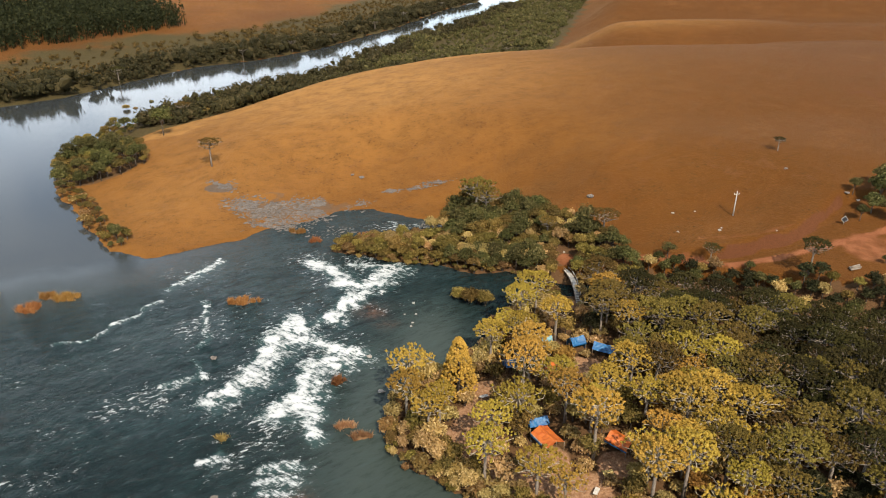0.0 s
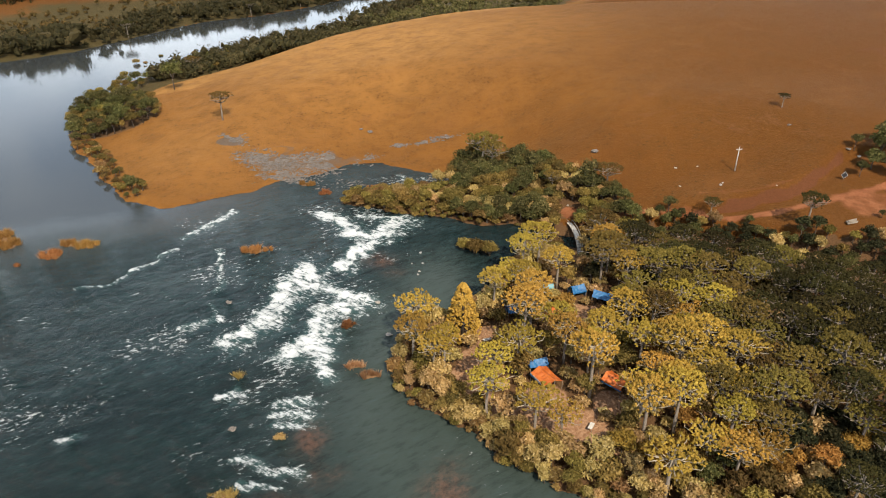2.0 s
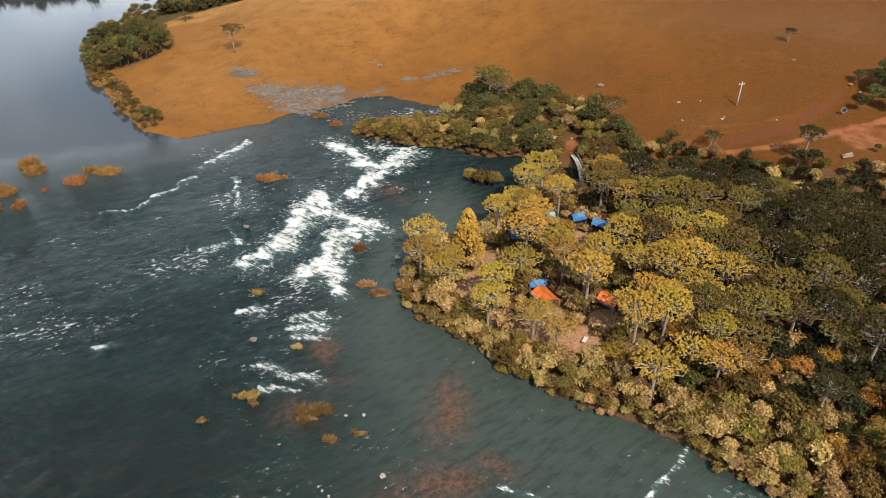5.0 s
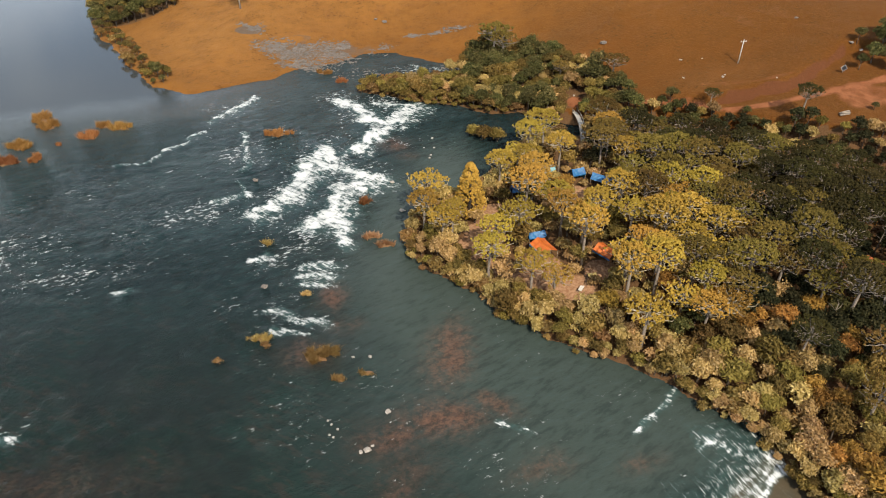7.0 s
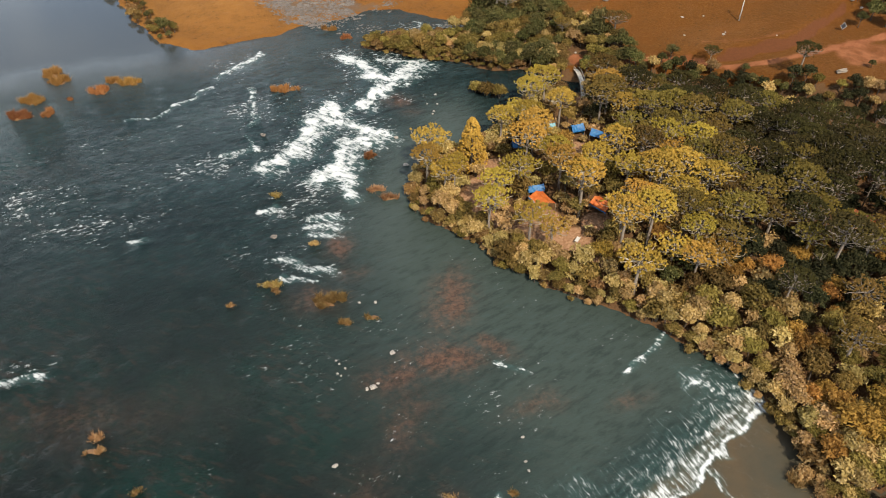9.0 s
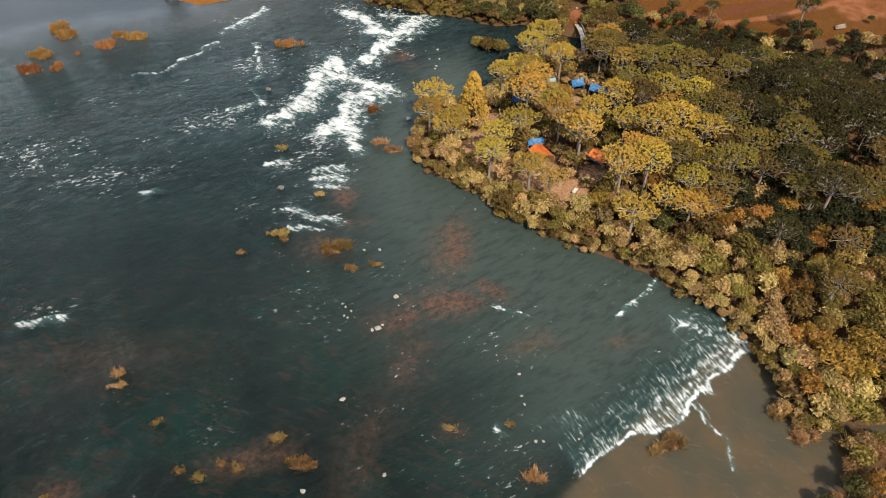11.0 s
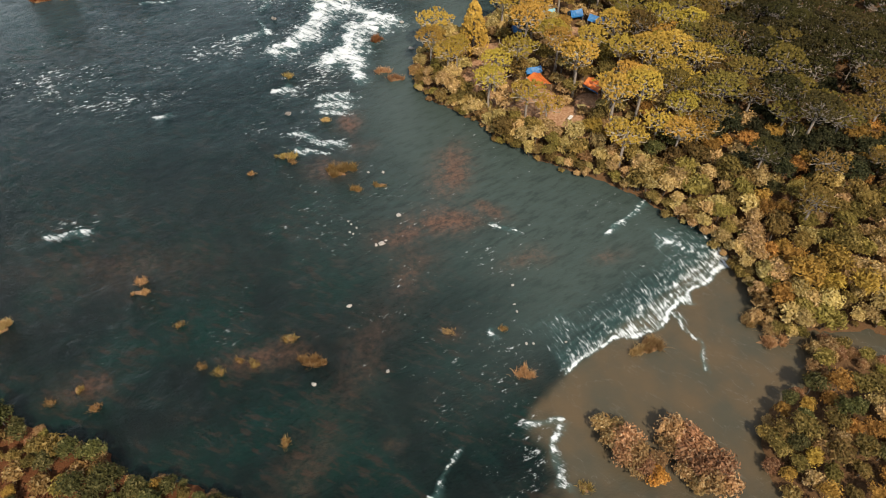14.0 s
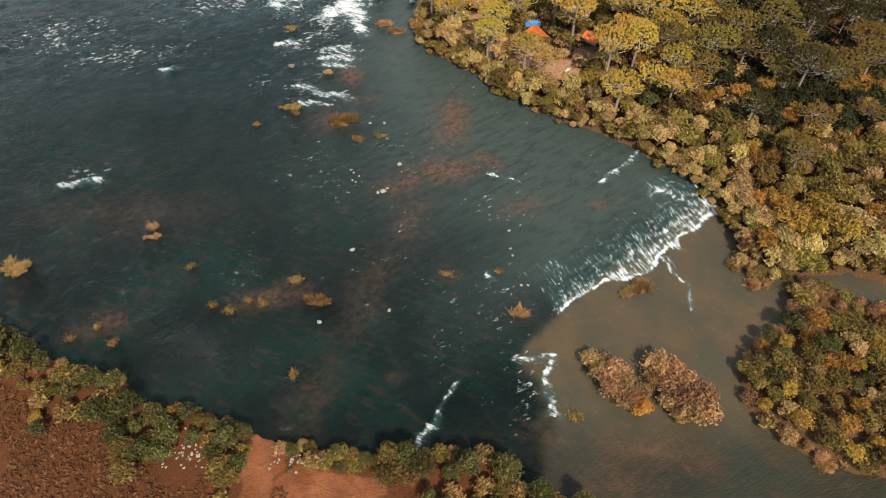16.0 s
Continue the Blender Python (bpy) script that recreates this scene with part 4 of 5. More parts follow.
LAUREL = Kind("laurel_tree", "leafy green laurel-like tree of the river bank", "tree", [broadleaf(71, 5.6, 2.6, MOSS), broadleaf(72, 4.8, 2.3, MOSS)])
SHRUB = Kind("shrub", "low olive shrub at the water's edge", "shrub", [broadleaf(61, 3.0, 1.9, OLIVE, 480, 0.26), broadleaf(62, 2.4, 1.6, SEDGE, 420, 0.26)], bare=False)

BRUSH = Kind("brush", "low straw-coloured brush under the trees", "shrub", [broadleaf(63, 2.4, 1.7, PALE, 360, 0.24), broadleaf(64, 2.0, 1.6, PALE, 360, 0.24)], bare=False)

CLEARINGS = [(cx, cy, r * 0.85) for cx, cy, r in CAMP_SOIL] + [(31, 79, 3.0), (23, 101, 3.4), (36.3, 98.7, 3.2), (19.5, 126, 2.4), (41, 129.6, 3.4), (35.6, 133, 2.6), (22, 105, 2.4), (92.5, 94.5, 2.6), (41, 165, 4.6), (69.8, 134, 2)]
# open strips among the tall trees: from x, y towards -y for so many metres, half width
GLADES = [(23, 101.5, 13, 2.6), (36.3, 100, 13, 2.4), (21.8, 106, 6, 2.0), (19.5, 127, 8, 1.8), (41.2, 131, 12, 2.4), (35.5, 134, 12, 2.0), (28.2, 135, 8, 1.6), (27.1, 123, 8, 1.5), (92.8, 95.5, 10, 2.0),
          (35.7, 127, 12, 4.2), (12.5, 120, 15, 3.4), (41, 174, 32, 4.4), (29, 90, 12, 4.0), (18, 94, 8, 3.5), (8, 103, 8, 3.0), (70, 135, 8, 1.4), (7.4, 118, 9, 2.2)]


def fill(rng, box, gap, tries, chooser, where, group, key="all", jitter=0.25):
    x0, x1, y0, y1 = box
    xs, ys = rng.uniform(x0, x1, tries), rng.uniform(y0, y1, tries)
    good = where(xs, ys)
    count = 0
    for x, y, ok in zip(xs, ys, good):
        if not ok or not clear_of(x, y, gap, key):
            continue
        kind, lo, hi = chooser(x, y, rng.uniform())
        take(x, y, gap, key)
        kind.plant(rng, float(x), float(y), rng.uniform(lo, hi), group)
        count += 1
    return count


def open_ground(x, y, extra=0.0):
    ok = np.ones(x.shape, bool)
    for cx, cy, r in CLEARINGS:
        ok &= np.hypot(x - cx, y - cy) > r + extra
    return ok & (to_line(x, y, CAMP_PATH)[0] > 2.2 + extra)


def out_of_glades(x, y, extra=0.0):
    ok = np.ones(x.shape, bool)
    for gx, gy, long, half in GLADES:
        ok &= to_line(x, y, [(gx, gy), (gx * (1 - long / (gy + 8)), gy - long)])[0] > half + extra
    for px, py, r in ((-2.6, 116, 7), (7.4, 115, 6.5), (-2, 108, 6), (10, 110, 5)):
        ok &= np.hypot(x - px, y - py) > r + extra
    return ok


def bridge_view(x, y):
    return to_line(x, y, [(41, 176), (37.5, 150)])[0] > 3.4


RNG = np.random.default_rng(2024)


def plant_island():
    group = "trees of the river island"
    for x, y, shape, s in ((-2.6, 118.5, 3, 1.15), (-3.2, 110.5, 1, 1.05), (1.0, 105.5, 3, 0.95), (3.2, 107.5, 0, 0.85), (10.6, 92.5, 4, 1.05), (19, 88, 1, 1.05), (38.6, 90.4, 3, 1.05),
                           (38.4, 73.4, 3, 1.1), (23.4, 86, 3, 0.85), (59.2, 103.6, 4, 0.95), (72, 133.4, 4, 1.0), (84, 135, 0, 1.05), (45.1, 91.4, 1, 1.05)):
        (ARAUCARIA if x < 55 else ARAUCARIA_OLIVE).plant(RNG, x, y, s, group, shape % (5 if x < 55 else 3))
        take(x, y, 5.0, "high")
        take(x, y, 2.5)
    CONIFER.plant(RNG, 7.4, 117.5, 1.35, group)
    take(7.4, 117.5, 5.0, "high")
    take(7.4, 117.5, 4.0)
    shore = lambda x, y: shores(x, y)[1]

    # gold to dark green rightwards: imitates a cloud's shadow through needle colour
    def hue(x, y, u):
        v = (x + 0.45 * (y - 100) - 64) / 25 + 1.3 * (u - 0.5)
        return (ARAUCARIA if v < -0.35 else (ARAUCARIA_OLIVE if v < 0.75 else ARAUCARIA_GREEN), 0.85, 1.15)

    wood = lambda x, y: (shore(x, y) > 5) & open_ground(x, y, 1.2) & out_of_glades(x, y, 1.6) & ~((x < 15) & (y > 118)) & (x < 135) & (y > 79 + 5 * np.sin(x * 0.21))
    fill(RNG, (-6, 135, 60, 160), 4.9, 14000, hue, wood, group, "high")
    few = lambda x, y: (shore(x, y) > 12) & open_ground(x, y) & (y <= 80)
    fill(RNG, (40, 130, 30, 90), 17, 600, lambda x, y, u: (ARAUCARIA_GREEN if u < 0.35 else ARAUCARIA_OLIVE, 0.75, 0.95), few, group, "high")

    def under(x, y, u):
        if y > 140 - 0.15 * x:
            return (EVERGREEN, 0.85, 1.2) if u < 0.4 else ((OLIVE_TREE, 0.9, 1.2) if u < 0.7 else (PALE_TREE, 0.9, 1.2))
        # darkened evergreens continue the painted cloud shade below the canopy
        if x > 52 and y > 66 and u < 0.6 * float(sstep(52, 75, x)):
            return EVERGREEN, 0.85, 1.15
        if u < 0.25:
            return OLIVE_TREE, 0.85, 1.2
        if u < 0.45:
            return LAUREL, 0.85, 1.2
        if u < 0.66:
            return PALE_TREE, 0.95, 1.3
        if u < 0.72:
            return DARK_TREE, 0.75, 1.1
        return GOLD_TREE, 0.8, 1.05

    brink = lambda x, y: (shore(x, y) > -0.5) & (shore(x, y) < 0.9) & (x < 90) & bridge_view(x, y)
    fill(RNG, (-10, 90, 25, 160), 1.9, 40000, lambda x, y, u: (PALE_TREE, 0.5, 1.05) if u < 0.5 else ((SHRUB, 0.8, 1.8) if u < 0.8 else (LAUREL, 0.4, 0.8)), brink, group)
    fill(RNG, (-10, 75, 25, 130), 1.6, 16000, lambda x, y, u: (PALE_TREE, 0.35, 0.65) if u < 0.5 else ((SHRUB, 0.5, 0.95) if u < 0.85 else (LAUREL, 0.3, 0.5)), lambda x, y: (shore(x, y) > -1.4) & (shore(x, y) < 0.4), group, "waterline")
    edge = lambda x, y: (shore(x, y) > 0.4) & (shore(x, y) < 6) & (x < 100) & open_ground(x, y, -1.5) & bridge_view(x, y)
    fill(RNG, (-8, 100, 25, 160), 2.1, 26000, lambda x, y, u: (PALE_TREE, 0.75, 1.2) if u < 0.6 else ((SHRUB, 1.1, 1.7) if u < 0.72 else ((LAUREL, 0.6, 0.9) if u < 0.75 else (OLIVE_TREE, 0.6, 0.95))), edge, group)
    south = lambda x, y: (shore(x, y) > 4) & open_ground(x, y) & (y < 84) & (x > 30) & (x < 110)
    fill(RNG, (20, 110, 15, 90), 2.75, 12000, under, south, group)
    rest = lambda x, y: bridge_view(x, y) & (shore(x, y) > 3.5) & open_ground(x, y, 0.8) & out_of_glades(x, y, -0.3) & (x < 125) & ((y >= 84) | (x <= 30))
    fill(RNG, (-6, 140, 60, 165), 5.0, 7000, lambda x, y, u: under(x, y, u) if y > 130 or u < 0.8 else (OLIVE_TREE, 0.5, 0.7), rest, group)
    gaps = lambda x, y: (shore(x, y) > 3) & open_ground(x, y, 0.4) & (x < 70)
    fill(RNG, (-6, 70, 66, 158), 3.6, 3600, lambda x, y, u: (BRUSH, 0.8, 1.5), gaps, group, "brush")
    for x, y, s in ((66, 40, 1.35), (61.5, 36.5, 1.1), (72, 43, 1.3), (76, 38, 1.15), (62, 47, 1.0)):
        GOLD_TREE.plant(RNG, x, y, s, group)


def plant_shores():
    group = "grove below the pasture"
    hill = lambda x, y: shores(x, y)[0]
    grove = [(-24, 185), (-8, 177), (8, 173), (25, 168), (44, 164), (60, 164), (57, 184), (48, 193), (36, 205), (24, 216), (15, 219), (10, 208), (6, 200), (-8, 195)]
    fill(RNG, (-25, 60, 170, 222), 2.15, 14000, lambda x, y, u: (SHRUB, 1.0, 1.5) if x < 6 and u < 0.7 else ((DARK_TREE, 0.8, 1.2) if u < 0.32 and x > 8 else ((LAUREL, 0.75, 1.1) if u < 0.6 else ((PALE_TREE, 0.7, 1.15) if u < 0.8 else (OLIVE_TREE, 0.7, 1.1)))),
         lambda x, y: inside(x, y, grove) & (hill(x, y) > 0.1) & bridge_view(x, y) & (np.hypot(x - 42, y - 179) > 4), group)
    fill(RNG, (-27, 62, 158, 198), 1.9, 9000, lambda x, y, u: (SHRUB, 0.7, 1.4) if u < 0.8 else (LAUREL, 0.4, 0.6), lambda x, y: (hill(x, y) > -0.4) & (hill(x, y) < 2.6) & bridge_view(x, y), group)
    fill(RNG, (-27, 62, 158, 198), 1.7, 6000, lambda x, y, u: (SHRUB, 0.5, 1.0) if u < 0.6 else (LAUREL, 0.35, 0.6), lambda x, y: (hill(x, y) > -1.3) & (hill(x, y) < 0.8) & bridge_view(x, y), group, "waterline")
    for x, y, s in ((18, 206, 1.3), (21, 203, 1.0), (54, 185, 1.0), (38, 188, 0.7)):
        ARAUCARIA_OLIVE.plant(RNG, x, y, s, group)
    belt = [(46, 172), (56, 173), (70, 169.5), (84, 164.5), (100, 156.5), (112, 152), (125, 147), (160, 128), (158, 108), (128, 110), (98, 132), (80, 150), (58, 160), (52, 164)]
    group = "trees along the side channel"
    fill(RNG, (44, 160, 105, 176), 2.4, 9000, lambda x, y, u: (EVERGREEN, 0.75, 1.05) if u < 0.35 else ((PALE_TREE, 0.8, 1.1) if u < 0.5 else ((DARK_TREE, 0.6, 0.9) if u < 0.75 else (OLIVE_TREE, 0.65, 0.9))),
         lambda x, y: inside(x, y, belt) & (hill(x, y) > 0.3) & bridge_view(x, y), group)
    for x, y, s in ((102.2, 158.7, 0.85), (79.6, 168, 0.62)):
        ARAUCARIA_GREEN.plant(RNG, x, y, s, group)
    group = "bushes on the lake shore"
    knoll = [(-150, 268), (-142, 252), (-128, 246), (-112, 256), (-108, 268), (-114, 284), (-128, 296), (-146, 296)]
    fill(RNG, (-152, -104, 244, 298), 2.8, 4000, lambda x, y, u: (DARK_TREE, 0.7, 1.35) if u < 0.5 else ((LAUREL, 0.7, 1.2) if u < 0.75 else (OLIVE_TREE, 0.6, 1.0)), lambda x, y: inside(x, y, knoll) & (hill(x, y) > 0.5), group)
    fill(RNG, (-145, -84, 186, 252), 2.9, 4500, lambda x, y, u: (LAUREL, 0.4, 1.0) if u < 0.4 else ((DARK_TREE, 0.3, 0.9) if u < 0.75 else (SHRUB, 0.7, 1.5)),
         lambda x, y: (hill(x, y) > 0.1) & (hill(x, y) < 5.5) & (x < -90) & (y > 190), group)
    fill(RNG, (-152, -105, 296, 395), 4.0, 1200, lambda x, y, u: (DARK_TREE, 0.6, 0.9) if u < 0.7 else (OLIVE_TREE, 0.6, 0.9), lambda x, y: (hill(x, y) > 0.6) & (hill(x, y) < 14 + 12 * (y > 330)), group)
    DARK_TREE.plant(RNG, -113.9, 305, 1.7, group)
    group = "lone araucarias on the pasture"
    ARAUCARIA_OLIVE.plant(RNG, -78, 251.2, 1.0, group, 1)
    ARAUCARIA_OLIVE.plant(RNG, -116.4, 343, 0.9, group, 1)
    ARAUCARIA_GREEN.plant(RNG, 117.6, 214.8, 0.5, group, 1)
    group = "bushes beside the track"
    for x, y, s in ((128.6, 188.3, 0.7), (126, 178.5, 0.75), (130.5, 181, 1.3), (134, 184, 1.5), (133.5, 177.5, 1.3), (138, 182, 1.5), (137, 189, 1.2), (122.6, 159.5, 0.5), (134, 163, 0.8), (142, 186, 1.6), (69.4, 173, 0.75), (66.5, 172, 0.7), (72.5, 171, 0.6), (89, 164, 0.5)):
        DARK_TREE.plant(RNG, x, y, s, group)
    group = "bushes on the near bank"
    outer = lambda x, y: shores(x, y)[3]
    gap = lambda x, y: ((x < -27.5) | (x > -6)) & (outer(x, y) > 0.6)
    fill(RNG, (-90, 24, -18, 26), 2.3, 9000, lambda x, y, u: (LAUREL, 0.5, 0.95) if u < 0.25 else ((DARK_TREE, 0.45, 0.9) if u < 0.8 else ((GOLD_TREE, 0.35, 0.6) if u < 0.88 else (SHRUB, 0.9, 1.3))),
         lambda x, y: gap(x, y) & (outer(x, y) < 8.0 + 2.5 * np.sin(x * 0.4)), group)
    fill(RNG, (-80, 24, -16, 20), 2.2, 9000, lambda x, y, u: (SHRUB, 0.3, 1.2) if u < 0.6 else ((RUST_TREE, 0.3, 0.7) if u < 0.75 else (LAUREL, 0.3, 0.6)), lambda x, y: (outer(x, y) > -0.4) & (outer(x, y) < np.where(x > -6, 5.0, 2.6)) & ((x < -27) | (x > -22.5)), group)
    fill(RNG, (-85, 24, -16, 20), 1.7, 9000, lambda x, y, u: (SHRUB, 0.5, 1.1) if u < 0.3 else ((DARK_TREE, 0.25, 0.5) if u < 0.8 else (RUST_TREE, 0.4, 0.8)), lambda x, y: (outer(x, y) > -0.3) & (outer(x, y) < 1.8) & ((x < -27.5) | (x > -22.5)), group, "waterline")
    group = "trees of the lower isle"
    isle = lambda x, y: shores(x, y)[2]
    fill(RNG, (50, 100, -16, 30), 2.4, 5000, lambda x, y, u: (LAUREL, 0.65, 1.0) if u < 0.36 else ((GOLD_TREE, 0.5, 0.85) if u < 0.68 else ((DARK_TREE, 0.5, 0.9) if u < 0.84 else (PALE_TREE, 0.6, 0.9))),
         lambda x, y: (isle(x, y) > 0.6) & ~((y > 19) & (x > 60)), group)
    fill(RNG, (48, 100, -16, 34), 1.7, 9000, lambda x, y, u: (RUST_TREE, 0.5, 1.0) if u < 0.6 else (SHRUB, 0.6, 1.2), lambda x, y: (isle(x, y) > -0.6) & (isle(x, y) < 2.6), group)
    group = "shrubs standing in the pool"
    for x, y, s in ((26.6, 11.8, 1.2), (28.2, 10.9, 1.3), (27.8, 9.0, 1.2), (29.6, 8.8, 1.3), (30.8, 7.0, 1.25), (29.0, 6.6, 1.1), (31.8, 5.2, 1.1), (30.4, 4.9, 0.9), (37.2, 11.0, 1.25), (39.2, 9.6, 1.35), (41.2, 7.4, 1.4), (38.6, 7.2, 1.4),
                    (40.4, 5.0, 1.4), (42.8, 4.6, 1.4), (43.4, 2.4, 1.25), (38.0, 4.4, 1.1), (41.2, 2.4, 1.3), (39.4, 2.2, 1.0), (36.4, 8.6, 1.0), (34.4, 6.4, 0.8)):
        ob = RUST_TREE.plant(RNG, x, y, s, group)
        ob.location.z = -0.9
    ob = YELLOW_SHRUB.plant(RNG, 33.6, 3.4, 1.1, group)
    ob.location.z = -0.9
    for x, y, s in ((12.5, 157.5, 1.15), (16.5, 156.5, 1.05), (14.5, 160, 1.0), (9.8, 159.8, 0.95), (11.0, 161.5, 0.8)):
        ob = OLIVE_TREE.plant(RNG, x, y, s, "bushes on the lake shore")
        ob.location.z = -0.9
    for x, y, s in ((57, 34, 0.8), (58.5, 31, 0.75), (59.5, 37, 0.8)):
        RUST_TREE.plant(RNG, x, y, s, "trees of the river island")


plant_island()
plant_shores()


# ---- far woods ----
def far_wood(name, label, mat, box, where, count, high, seed):
    rng = np.random.default_rng(seed)
    b = Build()
    xs, ys = rng.uniform(box[0], box[1], count * 9), rng.uniform(box[2], box[3], count * 9)
    ok = np.flatnonzero(where(xs, ys))[:count]
    for x, y in zip(xs[ok], ys[ok]):
        h, z = high * rng.uniform(0.2, 1.0) * (1.3 + 0.9 * float(fbm(x, y, 30, 2, seed))), height_at(x, y)
        for q in range(2):
            w = h * rng.uniform(0.3, 0.5)
            c = np.array([x + rng.normal(0, w * 0.6), y + rng.normal(0, w * 0.6), z + h * rng.uniform(0.35, 0.65)])
            lump(b, rng, c, (w * 0.55, w * 0.55, h * 0.24), 0.4, BALL1)
            dd = rng.normal(0, 1, (16, 3))
            dd[:, 2] = np.abs(dd[:, 2]) - 0.2
            dd /= np.linalg.norm(dd, axis=1)[:, None]
            leaves(b, rng, c + dd * (w, w, h * 0.4) * rng.uniform(0.8, 1.25, (16, 1)), dd, 0.7)
    return tagged(new(name, b.mesh(name, mat)), label, "woodland", kind="stuff")


def behind_brow(x, y):
    return (signed(x, y, HILL) > 1) & (signed(x, y, DOME) < -6) & (wood_edge(x, y) > 0)


RIVER_BANK = [(-141, 342), (-125, 372), (-108, 412), (-67, 465), (-19, 600), (56, 770), (144, 1000)]
FAR_BANK = [(82, 989), (28, 867), (-22, 710), (-82, 577), (-156, 502), (-197, 416), (-228, 381), (-300, 320)]
far_wood("river_wood", "dark green gallery wood on the upper river bank", WOODS, (-150, 150, 330, 900), lambda x, y: behind_brow(x, y) & (to_line(x, y, RIVER_BANK)[0] < 26), 900, 6.5, 71)
far_wood("slope_wood", "dark thicket below the brow of the pasture", WOODS, (-130, 130, 330, 560), lambda x, y: behind_brow(x, y) & (signed(x, y, DOME) > -70), 1000, 5.5, 76)
far_wood("river_scrub", "olive scrub behind the gallery wood", DARK, (-60, 240, 430, 1000), behind_brow, 2000, 4.5, 72)
far_wood("far_bank_wood", "dark wood along the far river bank", WOODS, (-310, 90, 320, 1000), lambda x, y: (signed(x, y, OUTER) > -1) & (to_line(x, y, FAR_BANK)[0] < 30 + 14 * fbm(x, y, 40, 3, 85)), 1500, 8.0, 73)
far_wood("far_bank_scrub", "brown-olive scrub on the far bank", MOSS, (-330, 70, 330, 1000), lambda x, y: (signed(x, y, OUTER) > 20) & (to_line(x, y, FAR_BANK)[0] < 95), 900, 3.6, 74)


def pine_wood():
    rng = np.random.default_rng(75)
    b = Build()
    for k in range(1900):
        u, v = rng.uniform(), rng.uniform(0, 1)
        p = np.array([-318 + 112 * u, 500 + 165 * u]) + v * np.array([-0.7, 0.72]) * 190
        z, h = height_at(*p), rng.uniform(15, 24)
        u = rng.uniform(0.12, 1.0, 24)
        turn, out = rng.uniform(0, 2 * math.pi, 24), 2.7 * (1 - u) ** 0.75 * rng.uniform(0.5, 1.1, 24)
        side = np.stack([np.cos(turn), np.sin(turn), np.full(24, 0.5)], 1)
        leaves(b, rng, np.stack([p[0] + out * side[:, 0], p[1] + out * side[:, 1], z + h * u], 1), side, 1.15, 0.5)
        tube(b, [(p[0], p[1], z - 0.5), (p[0], p[1], z + h * 0.5)], [0.3, 0.2], 4)
    return tagged(new("pine_plantation", b.mesh("pine_plantation", PINE)), "dense dark green pine plantation in straight blocks", "woodland", kind="stuff")


pine_wood()
BANK_PINES = np.random.default_rng(77)
for x, y in ((-214, 372), (-205, 401), (-200, 408), (-186, 440), (-176, 462), (-166, 480), (-150, 504), (-128, 522), (-110, 540), (-98, 560), (-70, 605), (-40, 680), (-14, 742), (30, 880),
             (-118, 398), (-90, 442), (-52, 515), (-26, 585), (-8, 640), (10, 668), (46, 760), (80, 850), (28, 470), (66, 520)):
    if height_at(x, y) > 3.2:
        ARAUCARIA_GREEN.plant(BANK_PINES, x, y, BANK_PINES.uniform(0.8, 1.15), "araucarias along the upper river")


# ---- stones and islets ----
def boulder(name, label, x, y, z, size, mat, seed, group):
    rng = np.random.default_rng(seed)
    b = Build()
    v = BALL2[0] * (1 + rng.uniform(-0.34, 0.3, (len(BALL2[0]), 1)))
    b.add(v * np.array(size), BALL2[1])
    ob = new(name, b.mesh(name, mat))
    ob.location, ob.rotation_euler = (x, y, z + size[2] * 0.25), (0, 0, rng.uniform(0, 6))
    return tagged(ob, label, "rock", group)


WATER_ROCKS = [(-11.1, 50.4, 0.7), (-8.3, 58.4, 0.65), (-18.4, 56.4, 0.25), (-17.7, 55.6, 0.3), (-17.7, 53.4, 0.28), (-16.5, 54.6, 0.3), (-17, 52.9, 0.26), (-12.3, 134.7, 0.7),
               (-8.9, 121.8, 0.8), (-2, 157.8, 0.7), (-1.4, 152.5, 0.6), (-2.3, 148.6, 0.55), (-4.3, 152.4, 0.5), (-2.6, 147.1, 0.6), (-15.7, 71.5, 0.4), (-12.5, 71.6, 0.4),
               (-15.8, 34.8, 0.5), (-19.8, 18.4, 0.5), (15.7, 27.3, 0.35), (16.9, 27.3, 0.32), (14, 40.4, 0.35), (14.1, 35.9, 0.32), (14.4, 34.2, 0.32), (22.6, 27.8, 0.3),
               (-7.8, 21.2, 0.4), (-12.2, 50.0, 0.4), (-10.4, 51.2, 0.35), (-47.7, 134.3, 0.9), (-36.6, 92.1, 0.8)]
for k, (x, y, r) in enumerate(WATER_ROCKS):
    z = float(water_level(x, y))
    r = r * (0.55 if y > 140 else 0.8)
    boulder("boulder", "bleached pale boulder standing out of the river", x, y, z, (r * 1.15, r * 0.9, r * 0.6), STONE_PALE if k < 27 else STONE, 300 + k, "boulders in the river")
WHITE_BANK = np.random.default_rng(88)
for k in range(150):
    x, y = (WHITE_BANK.normal(-35, 3.4), WHITE_BANK.normal(-6.2, 1.5)) if k < 80 else (WHITE_BANK.normal(-17.5, 2.4), WHITE_BANK.normal(-6.9, 0.7))
    r = WHITE_BANK.uniform(0.06, 0.17)
    boulder("bank_stone", "bleached pale stone on the near bank", x, y, height_at(x, y), (r * 1.5, r, r * 0.45), STONE_PALE, 400 + k, "stones on the near bank")
